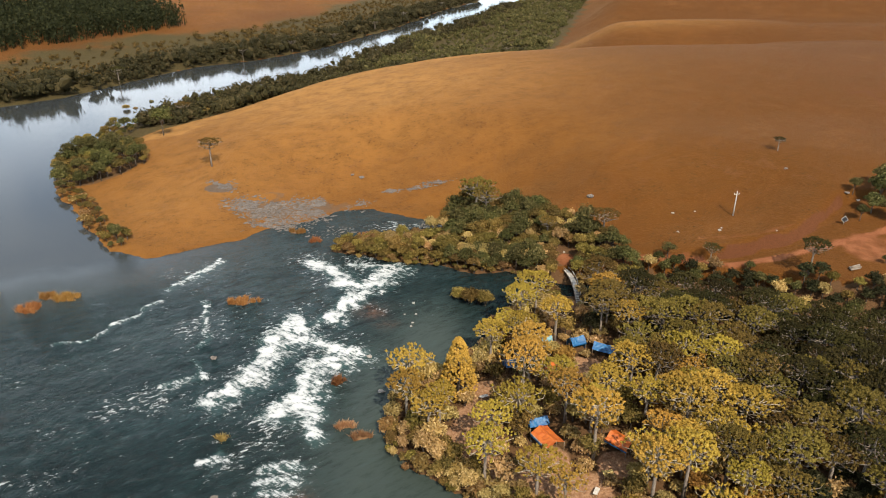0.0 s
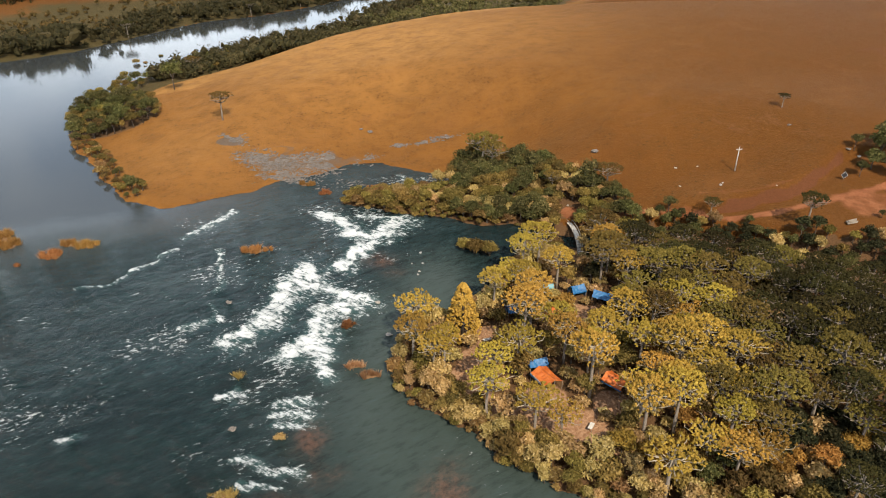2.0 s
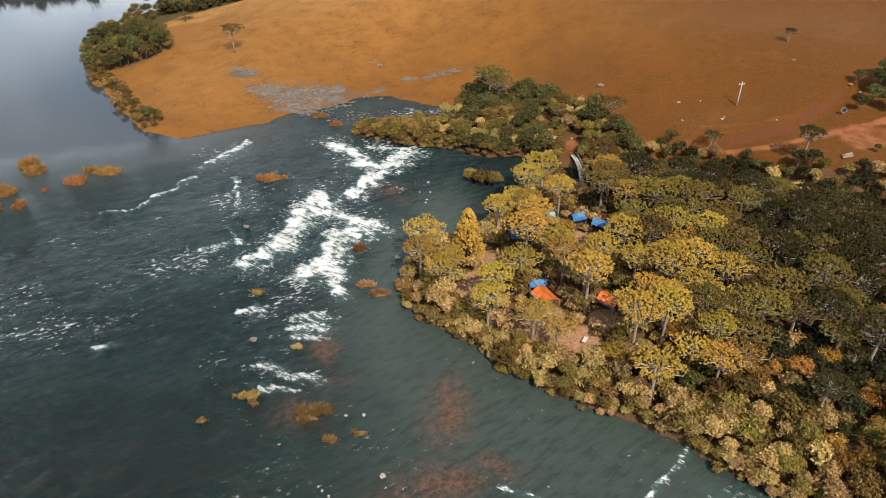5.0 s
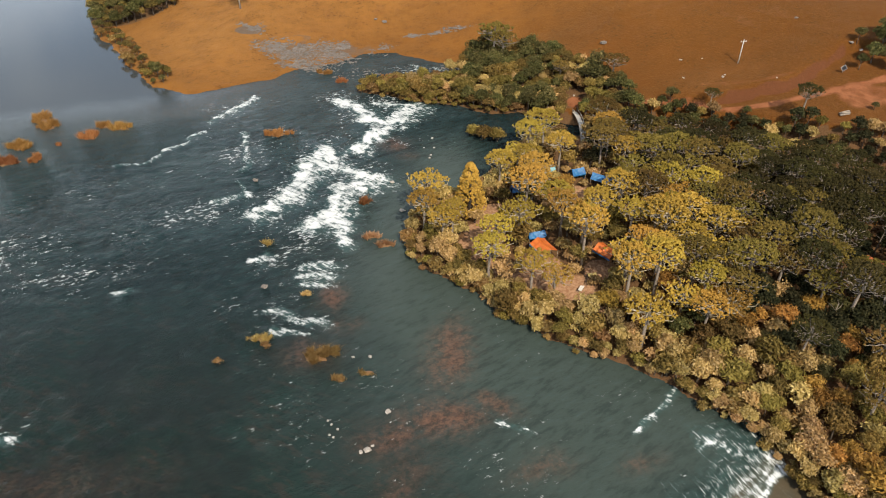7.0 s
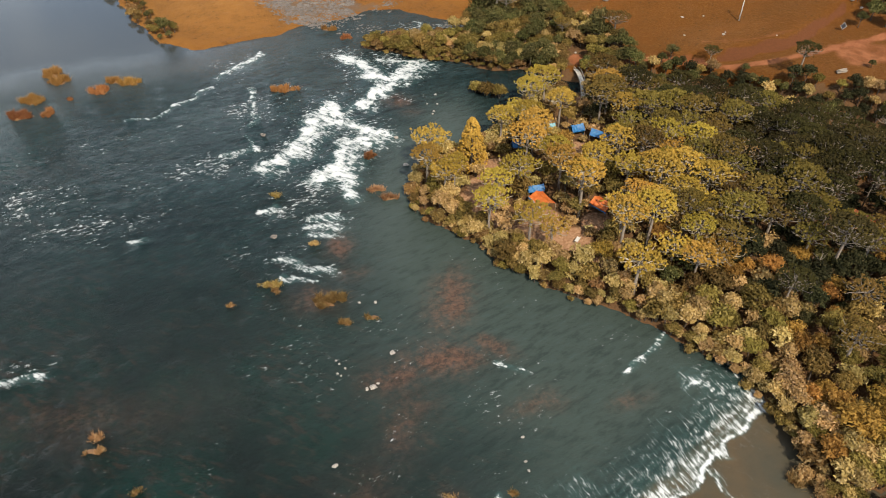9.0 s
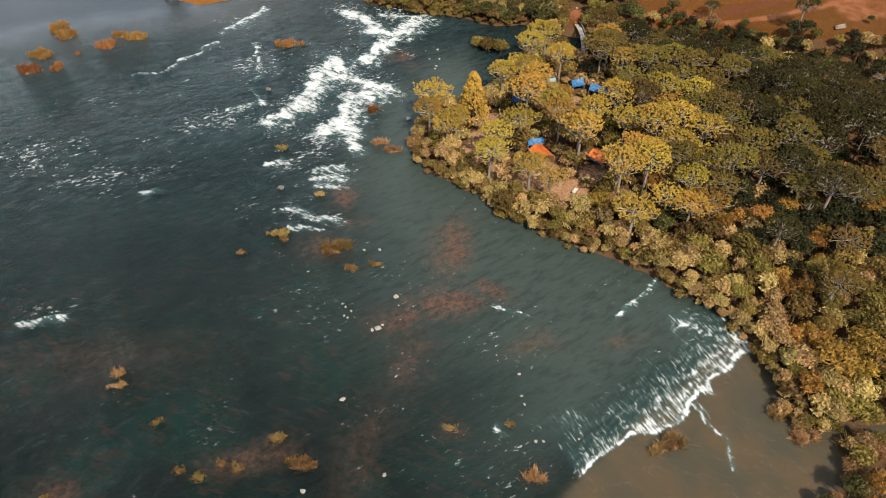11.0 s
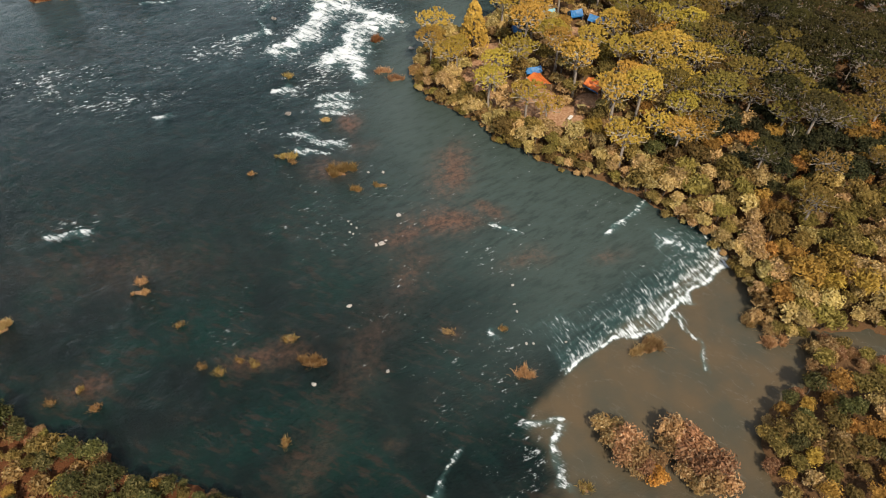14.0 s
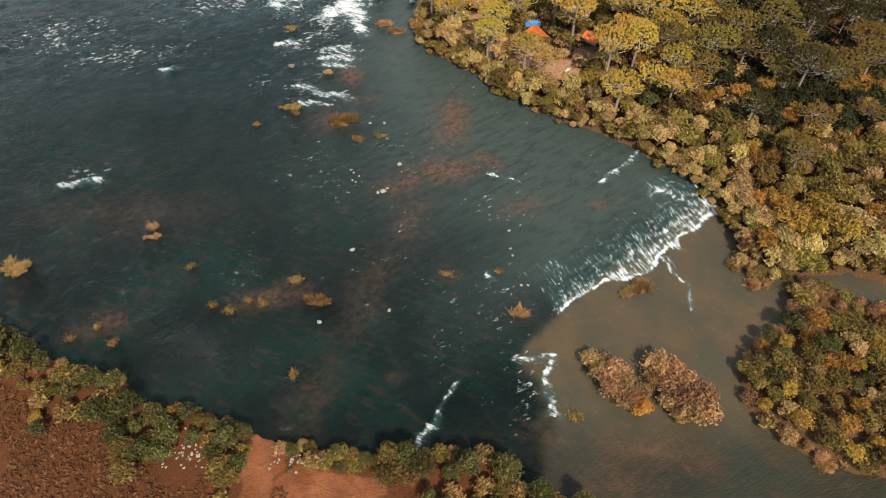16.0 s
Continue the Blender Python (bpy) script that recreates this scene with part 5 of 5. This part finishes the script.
for x, y, r in ((101, 176, 0.3), (86.7, 180.6, 0.45), (87.6, 181.6, 0.3), (76.9, 192.5, 0.4), (75.7, 183.4, 0.35), (83.4, 191.8, 0.3), (42, 181.5, 0.4), (115.9, 204.7, 0.5), (127, 188.6, 0.6), (130, 187.2, 0.45), (-21.5, 244.3, 0.9), (-25, 246, 0.6), (54.5, 205.8, 1.0)):
    boulder("field_stone", "pale weathered stone lying in the grass", x, y, height_at(x, y), (r * 1.3, r, r * 0.55), STONE_PALE if r < 0.5 else STONE, int(900 + x * 7), "stones on the pasture")


def stone_beach(name, label, centres, count, seed):
    """Flat broken slabs lying close together: past counting."""
    rng = np.random.default_rng(seed)
    b = Build()
    for k in range(count):
        cx, cy, rx, ry = centres[k % len(centres)]
        x, y = cx + rng.normal(0, rx * 0.5), cy + rng.normal(0, ry * 0.5)
        z = max(height_at(x, y), float(water_level(x, y)) - 0.05)
        if fbm(np.array([x]), np.array([y]), 6, 3, 89)[0] < -0.03:
            continue
        s = rng.uniform(0.12, 0.36) * (2.0 if rng.uniform() < 0.12 else 1.0)
        v = BALL1[0] * (1 + rng.uniform(-0.25, 0.25, (len(BALL1[0]), 1))) * (s * 1.5, s * 0.8, s * 0.4)
        t = rng.normal(0.4, 0.8)
        c, q = math.cos(t), math.sin(t)
        b.add(np.stack([v[:, 0] * c - v[:, 1] * q + x, v[:, 0] * q + v[:, 1] * c + y, v[:, 2] + z + s * 0.08], 1), BALL1[1])
    return tagged(new(name, b.mesh(name, STONE)), label, "stones", kind="stuff")


stone_beach("rock_shelf", "broken grey basalt slabs on the shore above the rapids", [(-38, 223, 14, 6), (-52, 217, 10, 7), (-28, 226, 9, 3), (-46, 208, 9, 5), (-34, 217, 10, 6), (-58, 222, 9, 5)], 4600, 91)
stone_beach("rock_patch", "grey basalt slabs breaking through the pasture", [(-70, 233, 5, 4), (-72, 235.5, 5, 3)], 420, 92)
stone_beach("rock_ledge", "low grey rock ledge in the pasture", [(-1, 234, 5, 1.3), (6, 236, 5, 1.1), (-10, 234, 3, 1.2)], 380, 93)
stone_beach("channel_stones", "wet stones in the shallow upper channel", [(-4, 203, 8, 4), (2, 207, 6, 4), (-20, 204, 10, 5), (-30, 204, 8, 6)], 420, 94)

# x, y, half lengths, blade height
REED_ISLETS = [(-117.6, 166.2, 3.2, 3.2, 1.8), (-113.4, 161.6, 3.6, 3.0, 1.8), (-115.6, 149.2, 4.4, 2.6, 1.7), (-115.0, 140.8, 4.6, 2.6, 1.6), (-108.3, 142.4, 1.7, 2.4, 1.4), (-99.1, 155.6, 3.2, 3.0, 1.7), (-96.8, 161.6, 2.6, 1.8, 1.5),
               (-92.1, 160.8, 3.6, 2.0, 1.5), (-105.5, 150.4, 0.9, 0.8, 0.8), (-46.6, 158.2, 5.2, 1.7, 1.6), (-18.5, 125, 1.9, 1.5, 1.6), (-32.3, 195.4, 2.6, 1.5, 1.3), (-38.9, 202.6, 3.2, 1.6, 1.3), (-17.7, 200, 2.6, 1.0, 1.0)]
SEDGE_ISLETS = [(-39, 108, 2.4, 1.0, 0.7), (-34.2, 76.3, 2.8, 1.2, 0.9), (-32.6, 74.6, 1.4, 0.8, 0.7), (-22.8, 71.3, 3.0, 1.9, 1.5), (-19.8, 72.6, 1.9, 1.5, 1.4), (-17.5, 66.1, 1.5, 1.2, 0.9), (-12.9, 67.5, 1.9, 0.8, 0.6),
                (-40.7, 70.3, 0.9, 0.7, 0.6), (-20.7, 22.8, 3.6, 1.3, 0.8), (-25.2, 27.3, 1.2, 0.8, 0.7), (-30.2, 22, 0.9, 0.8, 0.6), (-35.7, 20.4, 1.0, 0.9, 0.7), (-33, 22.6, 0.7, 0.6, 0.5),
                (-39.1, 21.4, 0.8, 0.7, 0.6), (-58, 16.6, 1.2, 0.8, 0.6), (-54.2, 13.3, 1.2, 0.9, 0.7), (-61.5, 14, 0.7, 0.6, 0.5), (-45.3, 29.8, 0.8, 0.6, 0.5), (-22.7, 7.9, 1.0, 1.0, 0.8), (22.8, 2.1, 1.3, 1.1, 0.8), (11.6, 30.2, 0.7, 0.5, 0.5)]
RUSTY_ISLETS = [(-15.8, 110.5, 2.2, 1.2, 1.1), (-12, 107.2, 2.1, 1.3, 1.1), (-27.7, 90, 2.2, 1.0, 0.6), (-55.3, 39.6, 1.7, 0.7, 0.7), (-54.5, 37.1, 1.9, 0.8, 0.8), (15.2, 21.1, 1.9, 1.4, 1.0), (37.4, 27.6, 2.6, 1.8, 1.7), (35.0, 26.8, 1.8, 1.2, 1.2), (2, 29.3, 1.4, 0.7, 0.5),
                (-76.9, 28.8, 3.8, 2.4, 1.2), (58.5, 29, 3.2, 1.5, 1.3), (56.2, 33.4, 2.4, 1.6, 1.3), (66, 27.5, 2.6, 1.5, 1.3), (70, 26, 3.2, 1.6, 1.3), (74.2, 24.4, 3.2, 1.6, 1.3), (78.5, 22.7, 3.2, 1.6, 1.3), (53.2, 10, 1.8, 3.0, 1.2), (60.5, -5, 3.0, 1.8, 1.2)]


def islets(rows, mat, label, group, seed, blades, wild):
    for k, (x, y, rx, ry, high) in enumerate(rows):
        n = int(1.7 * blades * max(0.3, min(rx * ry / 3.0, 2.2)))
        mound, grass = tussock(seed + k, rx, ry, high, mat, n, wild)
        ob = thing("grass_islet", x, y, max(float(water_level(x, y)), height_at(x, y)) - 0.08, 0.12 * math.sin(k * 2.1))
        part("mound", mound, ob)
        tagged(part("grass", grass, ob), kind="stuff")
        tagged(ob, label, "islet", group)


for x, y, s in ((-157, 374, 0.8), (-153, 376, 0.6), (-150, 392, 0.5)):
    ob = SHRUB.plant(RNG, x, y, s * 1.6, "bushes on the lake shore")
    ob.location.z = 1.5


def scrub_patch():
    rng = np.random.default_rng(97)
    b = Build()
    xs, ys = rng.uniform(-110, 40, 26000), rng.uniform(-50, 14, 26000)
    d = signed(xs, ys, OUTER)
    d = d * (fbm(xs, ys, 9, 3, 99) > -0.25)
    bare = np.minimum(np.hypot((xs + 25.5) / 3.6, (ys + 9) / 8), np.hypot((xs + 11) / 8, (ys + 12) / 4.5))
    for x, y in zip(xs[(d > 6) & (bare > 1)], ys[(d > 6) & (bare > 1)]):
        z, s = height_at(x, y), rng.uniform(0.2, 0.55)
        dd = rng.normal(0, 1, (6, 3))
        dd[:, 2] = np.abs(dd[:, 2])
        dd /= np.linalg.norm(dd, axis=1)[:, None]
        leaves(b, rng, np.array([x, y, z]) + dd * s, dd + (0, 0, 0.8), 0.27)
    return tagged(new("heath", b.mesh("heath", HEATH)), "low rusty red heath on the near bank", "scrub", kind="stuff")


HEATH = material("heath_leaves", leaf_shader((0.125, 0.044, 0.0165), (0.205, 0.076, 0.028), (0.27, 0.127, 0.052)))
scrub_patch()
islets(REED_ISLETS, REED, "islet overgrown with dry orange reeds in the river", "reed islets", 500, 520, 0.35)
islets(SEDGE_ISLETS, SEDGE, "small islet with a tuft of yellow-olive sedge", "sedge islets", 540, 320, 0.9)
islets(RUSTY_ISLETS, RUST, "islet with rusty brown twiggy growth", "rusty islets", 580, 420, 0.6)


# ---- the camp ----
def cloth_shader(low, high):
    def build(node):
        co = node("ShaderNodeTexCoord").outputs["Object"]
        grain = noised(node, co, 0.9, 5, 0.65)
        weave = noised(node, co, 9.0, 3)
        col = mixed(node, ranged(node, grain, 0.3, 0.75), low + (1,), high + (1,))
        bump = node("ShaderNodeBump", {"Height": weave, "Strength": 0.25, "Distance": 0.03}).outputs[0]
        return node("ShaderNodeBsdfPrincipled", {"Base Color": col, "Roughness": 0.55, "Normal": bump}).outputs[0]
    return build


ORANGE_CLOTH = material("orange_tarpaulin", cloth_shader((0.2941, 0.05882, 0.007059), (0.4412, 0.1176, 0.01765)))
BLUE_CLOTH = material("blue_tarpaulin", cloth_shader((0.004, 0.055, 0.16), (0.012, 0.11, 0.25)))
TEAL_CLOTH = material("faded_teal_tarpaulin", cloth_shader((0.04706, 0.1529, 0.1765), (0.1176, 0.2471, 0.2647)))
WHITE_CLOTH = material("white_cloth", cloth_shader((0.3529, 0.3294, 0.2941), (0.4706, 0.4588, 0.4235)))
YELLOW_CLOTH = material("yellow_cloth", cloth_shader((0.2941, 0.2118, 0.05882), (0.4235, 0.3235, 0.1176)))
PALE_TIMBER = material("bleached_timber", bark_shader((0.3, 0.27, 0.23), (0.48, 0.45, 0.4)))
WOOD = material("grey_timber", bark_shader((0.1294, 0.1, 0.07059), (0.2647, 0.2235, 0.1765)))
CONCRETE = material("pale_concrete", stone_shader((0.2941, 0.2765, 0.2471), (0.4118, 0.3941, 0.3529)))
STEEL = material("dark_board", cloth_shader((0.008824, 0.008824, 0.01), (0.02353, 0.02353, 0.02647)))


def gable(long, wide, ridge, eave, sag, seed, thick=0.03):
    """A sheet draped over a ridge, with folds, given a thickness."""
    rng = np.random.default_rng(seed)
    nu, nv = 13, 11
    pts = []
    for i in range(nu):
        for j in range(nv):
            u, v = i / (nu - 1) * 2 - 1, j / (nv - 1) * 2 - 1
            z = eave + (ridge - eave) * (1 - abs(v)) - sag * math.sin(abs(v) * math.pi) * (0.5 + 0.5 * math.cos(u * 2.6)) + rng.normal(0, 0.03)
            pts.append((u * long / 2 + rng.normal(0, 0.03), v * wide / 2 + rng.normal(0, 0.03), z - 0.18 * (1 - u * u)))
    quads = [(i * nv + j, (i + 1) * nv + j, (i + 1) * nv + j + 1, i * nv + j + 1) for i in range(nu - 1) for j in range(nv - 1)]
    n = len(pts)
    low = [(x, y, z - thick) for x, y, z in pts]
    rim = [i * nv for i in range(nu)] + [(nu - 1) * nv + j for j in range(1, nv)] + [i * nv + nv - 1 for i in range(nu - 2, -1, -1)] + list(range(nv - 2, 0, -1))
    side = [(rim[k], rim[(k + 1) % len(rim)], rim[(k + 1) % len(rim)] + n, rim[k] + n) for k in range(len(rim))]
    return Build().add(pts + low, quads + [tuple(i + n for i in q)[::-1] for q in quads] + side)


def panel(a, b, c, d, thick=0.03):
    p = np.array([a, b, c, d], float)
    n = np.cross(p[1] - p[0], p[3] - p[0])
    n = n / np.linalg.norm(n) * thick
    return Build().add(np.concatenate([p, p - n]), [(0, 1, 2, 3), (7, 6, 5, 4), (0, 4, 5, 1), (1, 5, 6, 2), (2, 6, 7, 3), (3, 7, 4, 0)])


def shelter(name, label, x, y, turn, long, wide, ridge, eave, mat, seed, fringe=None, wall=None):
    ob = thing(name, x, y, height_at(x, y), radians(turn))
    roof = part("roof_sheet", gable(long, wide, ridge, eave, 0.15, seed).mesh("tarpaulin_sheet", mat), ob)
    for sx in (-1, 1):
        for sy, top in ((-1, eave), (0, ridge), (1, eave)):
            b = Build()
            tube(b, [(sx * long * 0.48, sy * wide * 0.48, -0.2), (sx * long * 0.48, sy * wide * 0.48, top - 0.05)], [0.045, 0.04], 6)
            part("pole", b.mesh("shelter_pole", WOOD, True), ob)
    if fringe:
        for k, m in enumerate(fringe):
            h = eave - 0.05 - 0.32 * k
            part("hem", panel((-long * 0.5, -wide * 0.5 - 0.02 * k, h - 0.3), (long * 0.5, -wide * 0.5 - 0.02 * k, h - 0.3), (long * 0.5, -wide * 0.5 - 0.02 * k, h), (-long * 0.5, -wide * 0.5 - 0.02 * k, h)).mesh("tarpaulin_hem", m), roof)
    if wall:
        part("side_sheet", panel((-long * 0.47, wide * 0.46, 0.05), (long * 0.47, wide * 0.46, 0.05), (long * 0.47, wide * 0.46, eave - 0.08), (-long * 0.47, wide * 0.46, eave - 0.08)).mesh("side_sheet", wall), ob)
        part("end_sheet", panel((long * 0.47, -wide * 0.42, 0.05), (long * 0.47, wide * 0.42, 0.05), (long * 0.47, wide * 0.42, eave - 0.08), (long * 0.47, -wide * 0.42, eave - 0.08)).mesh("end_sheet", wall), ob)
    return tagged(ob, label, "tent", "shelters of the camp")


shelter("tarp_shelter", "orange tarpaulin shelter with white and blue hem", 23.0, 100.4, -62, 5.2, 4.0, 3.0, 2.1, ORANGE_CLOTH, 1, (WHITE_CLOTH, BLUE_CLOTH))
shelter("tarp_shelter", "orange tarpaulin shelter with a blue hem", 36.3, 99.0, -48, 4.6, 3.6, 3.1, 2.2, ORANGE_CLOTH, 2, (ORANGE_CLOTH, BLUE_CLOTH))
shelter("tarp_shelter", "narrow orange tarpaulin between the trees", 27.1, 122.2, 60, 3.6, 2.0, 2.9, 2.0, ORANGE_CLOTH, 3)
shelter("tarp_shelter", "orange tarpaulin deep among the trees", 92.8, 94.6, -50, 5.0, 2.4, 3.0, 2.1, ORANGE_CLOTH, 4)
shelter("blue_shelter", "bright blue tarpaulin tent behind the orange one", 21.8, 105.0, 15, 4.0, 2.6, 2.9, 1.9, BLUE_CLOTH, 5, None, BLUE_CLOTH)
shelter("blue_shelter", "blue tarpaulin tent under the araucarias", 19.5, 126.4, 10, 3.2, 2.8, 2.9, 1.6, BLUE_CLOTH, 6, None, BLUE_CLOTH)
shelter("blue_shelter", "large bright blue tarpaulin tent at the clearing", 41.4, 130.0, -28, 5.6, 3.2, 3.0, 1.8, BLUE_CLOTH, 7, None, BLUE_CLOTH)
shelter("blue_shelter", "blue tent with a faded teal fly sheet", 35.4, 133.4, 20, 3.6, 3.0, 3.0, 1.8, BLUE_CLOTH, 8, (BLUE_CLOTH,), BLUE_CLOTH)
shelter("teal_shelter", "faded teal tarpaulin half hidden by crowns", 28.2, 134.4, 5, 3.4, 2.4, 3.1, 2.0, TEAL_CLOTH, 9)
shelter("yellow_shelter", "small yellow canvas sheet on low poles", 32.2, 92.0, 8, 1.9, 1.5, 1.5, 1.2, YELLOW_CLOTH, 10)
shelter("yellow_shelter", "pale yellow sheet stretched under the trees", 70.0, 134.4, 5, 3.0, 1.2, 2.2, 1.8, YELLOW_CLOTH, 11)


def camp_table(x, y, turn):
    ob = thing("picnic_table", x, y, height_at(x, y), radians(turn))
    part("tabletop", panel((-0.9, -0.4, 0.75), (0.9, -0.4, 0.75), (0.9, 0.4, 0.75), (-0.9, 0.4, 0.75), 0.05).mesh("tabletop", PALE_TIMBER), ob)
    for sx in (-0.8, 0.8):
        for sy in (-0.3, 0.3):
            b = Build()
            tube(b, [(sx, sy, -0.1), (sx, sy, 0.7)], [0.04, 0.04], 6)
            part("leg", b.mesh("table_leg", WOOD), ob)
    return tagged(ob, "pale wooden picnic table on bare soil", "table")


camp_table(12.6, 115.8, 20)
camp_table(29.5, 88.8, 60)


# ---- bridge, pole, board and logs ----
def footbridge():
    ob = thing("footbridge", 41.0, 164.6, 0.0)
    z0, z1, n = height_at(41, 156.5) + 0.25, height_at(41, 172.8) + 0.25, 27
    half = 8.3
    rise = lambda v: z0 + (z1 - z0) * (v + half) / (2 * half) + 1.0 * (1 - (v / half) ** 2)
    sway = lambda v: 0.45 * (1 - (v / half) ** 2)
    plank = panel((-0.62, -0.27, 0), (0.62, -0.27, 0), (0.62, 0.27, 0), (-0.62, 0.27, 0), 0.06).mesh("bridge_plank", PALE_TIMBER)
    for k in range(n):
        v = -half + 2 * half * k / (n - 1)
        p = part("plank", plank, ob)
        p.location = (sway(v), v, rise(v))
    for s in (-0.66, 0.66):
        b = Build()
        tube(b, [(s + sway(v), v, rise(v) + 1.0) for v in np.linspace(-half, half, 12)], [0.07] * 12, 6)
        part("handrail", b.mesh("bridge_rail", CONCRETE, True), ob)
        b = Build()
        tube(b, [(s + sway(v), v, rise(v) - 0.08) for v in np.linspace(-half, half, 12)], [0.09] * 12, 6)
        part("beam", b.mesh("bridge_beam", WOOD, True), ob)
        for v in np.linspace(-half, half, 8):
            b = Build()
            tube(b, [(s + sway(v), v, rise(v) - 0.1), (s + sway(v), v, rise(v) + 1.0)], [0.05, 0.05], 6)
            part("post", b.mesh("bridge_post", WOOD), ob)
    return tagged(ob, "narrow arched wooden footbridge with pale rails over the channel", "bridge")


def utility_pole(x, y):
    ob = thing("utility_pole", x, y, height_at(x, y), radians(8))
    b = Build()
    tube(b, [(0, 0, -0.6), (0, 0, 3.5), (0, 0, 7.4)], [0.2, 0.16, 0.12], 10)
    part("shaft", b.mesh("pole_shaft", CONCRETE, True), ob)
    arm = part("crossarm", panel((-0.95, -0.06, 6.85), (0.95, -0.06, 6.85), (0.95, 0.06, 6.85), (-0.95, 0.06, 6.85), 0.14).mesh("pole_arm", CONCRETE), ob)
    for sx in (-0.8, 0.0, 0.8):
        b = Build()
        base = 7.4 if sx == 0 else 6.85
        tube(b, [(sx, 0, base), (sx, 0, base + 0.12), (sx, 0, base + 0.14), (sx, 0, base + 0.3)], [0.05, 0.05, 0.09, 0.06], 8)
        part("insulator", b.mesh("insulator", WHITE_CLOTH), arm)
    return tagged(ob, "pale concrete utility pole with a crossarm on the pasture", "pole")


def field_board(x, y):
    ob = thing("notice_board", x, y, height_at(x, y), radians(-20))
    face = part("board", panel((-0.9, -0.1, 1.5), (0.0, -0.1, 0.5), (0.9, -0.1, 1.5), (0.0, -0.1, 2.6), 0.06).mesh("board_face", STEEL), ob, "dark diamond board")
    for a, c in (((-0.9, -0.1, 1.5), (0, -0.1, 0.5)), ((0, -0.1, 0.5), (0.9, -0.1, 1.5)), ((0.9, -0.1, 1.5), (0, -0.1, 2.6)), ((0, -0.1, 2.6), (-0.9, -0.1, 1.5))):
        b = Build()
        tube(b, [a, c], [0.05, 0.05], 6)
        part("edging", b.mesh("board_edge", WHITE_CLOTH), face, "pale edging strip")
    b = Build()
    tube(b, [(0, 0.05, -0.4), (0, 0.05, 2.0)], [0.06, 0.06], 6)
    part("post", b.mesh("board_post", WOOD), ob)
    return tagged(ob, "dark diamond-shaped board with pale edges on a post", "sign")


def log_pile(x, y):
    for k, (dx, dz, t) in enumerate(((-0.6, 0.2, 4), (-0.15, 0.22, -3), (0.35, 0.2, 6), (0.8, 0.22, 1), (-0.3, 0.55, -8), (0.2, 0.56, 5), (0.0, 0.86, 12))):
        b = Build()
        tube(b, [(-1.6, 0, 0), (0.2, 0.03, 0.02), (1.6, 0, 0)], [0.22, 0.2, 0.16], 8)
        ob = new("log", b.mesh("log", WOOD, True))
        ob.location, ob.rotation_euler = (x + 0.3 * dx, y + dx, height_at(x, y) + dz), (0, 0, radians(t + 12))
        tagged(ob, "bleached grey felled log in a small pile", "log", "log pile beside the track")


def bare_tree(x, y, high, seed):
    rng = np.random.default_rng(seed)
    ob = thing("bare_tree", x, y, height_at(x, y))
    trunk, limbs = Build(), Build()
    lean = rng.normal(0, 0.5, 2)
    tube(trunk, [(0, 0, -0.4), (lean[0] * 0.4, lean[1] * 0.4, high * 0.5), (lean[0], lean[1], high)], [0.2, 0.14, 0.05], 6)
    for k in range(7):
        u, t = rng.uniform(0.5, 0.95), rng.uniform(0, 6.28)
        p = np.array([lean[0] * u, lean[1] * u, high * u])
        q = p + np.array([math.cos(t), math.sin(t), 0.6]) * rng.uniform(0.8, 1.9)
        tube(limbs, [p, (p + q) / 2 + rng.normal(0, 0.12, 3), q], [0.06, 0.045, 0.02], 4)
    part("trunk", trunk.mesh("bare_trunk", BARK, True), ob)
    tagged(part("branching", limbs.mesh("bare_limbs", BARK, True), ob), kind="stuff")
    return tagged(ob, "dead bare tree with bleached grey trunk and limbs", "tree", "dead trees on the island")


footbridge()
utility_pole(93.2, 187.4)
field_board(121.2, 178.0)
log_pile(114.2, 158.5)
for k, (x, y, h) in enumerate(((59.5, 102, 8.5), (62, 101, 7), (71, 131, 8), (80, 96, 7.5), (95, 100, 8), (88, 112, 8), (74, 76, 7), (47, 84, 7.5), (100, 120, 8.5))):
    bare_tree(x, y, h, 700 + k)
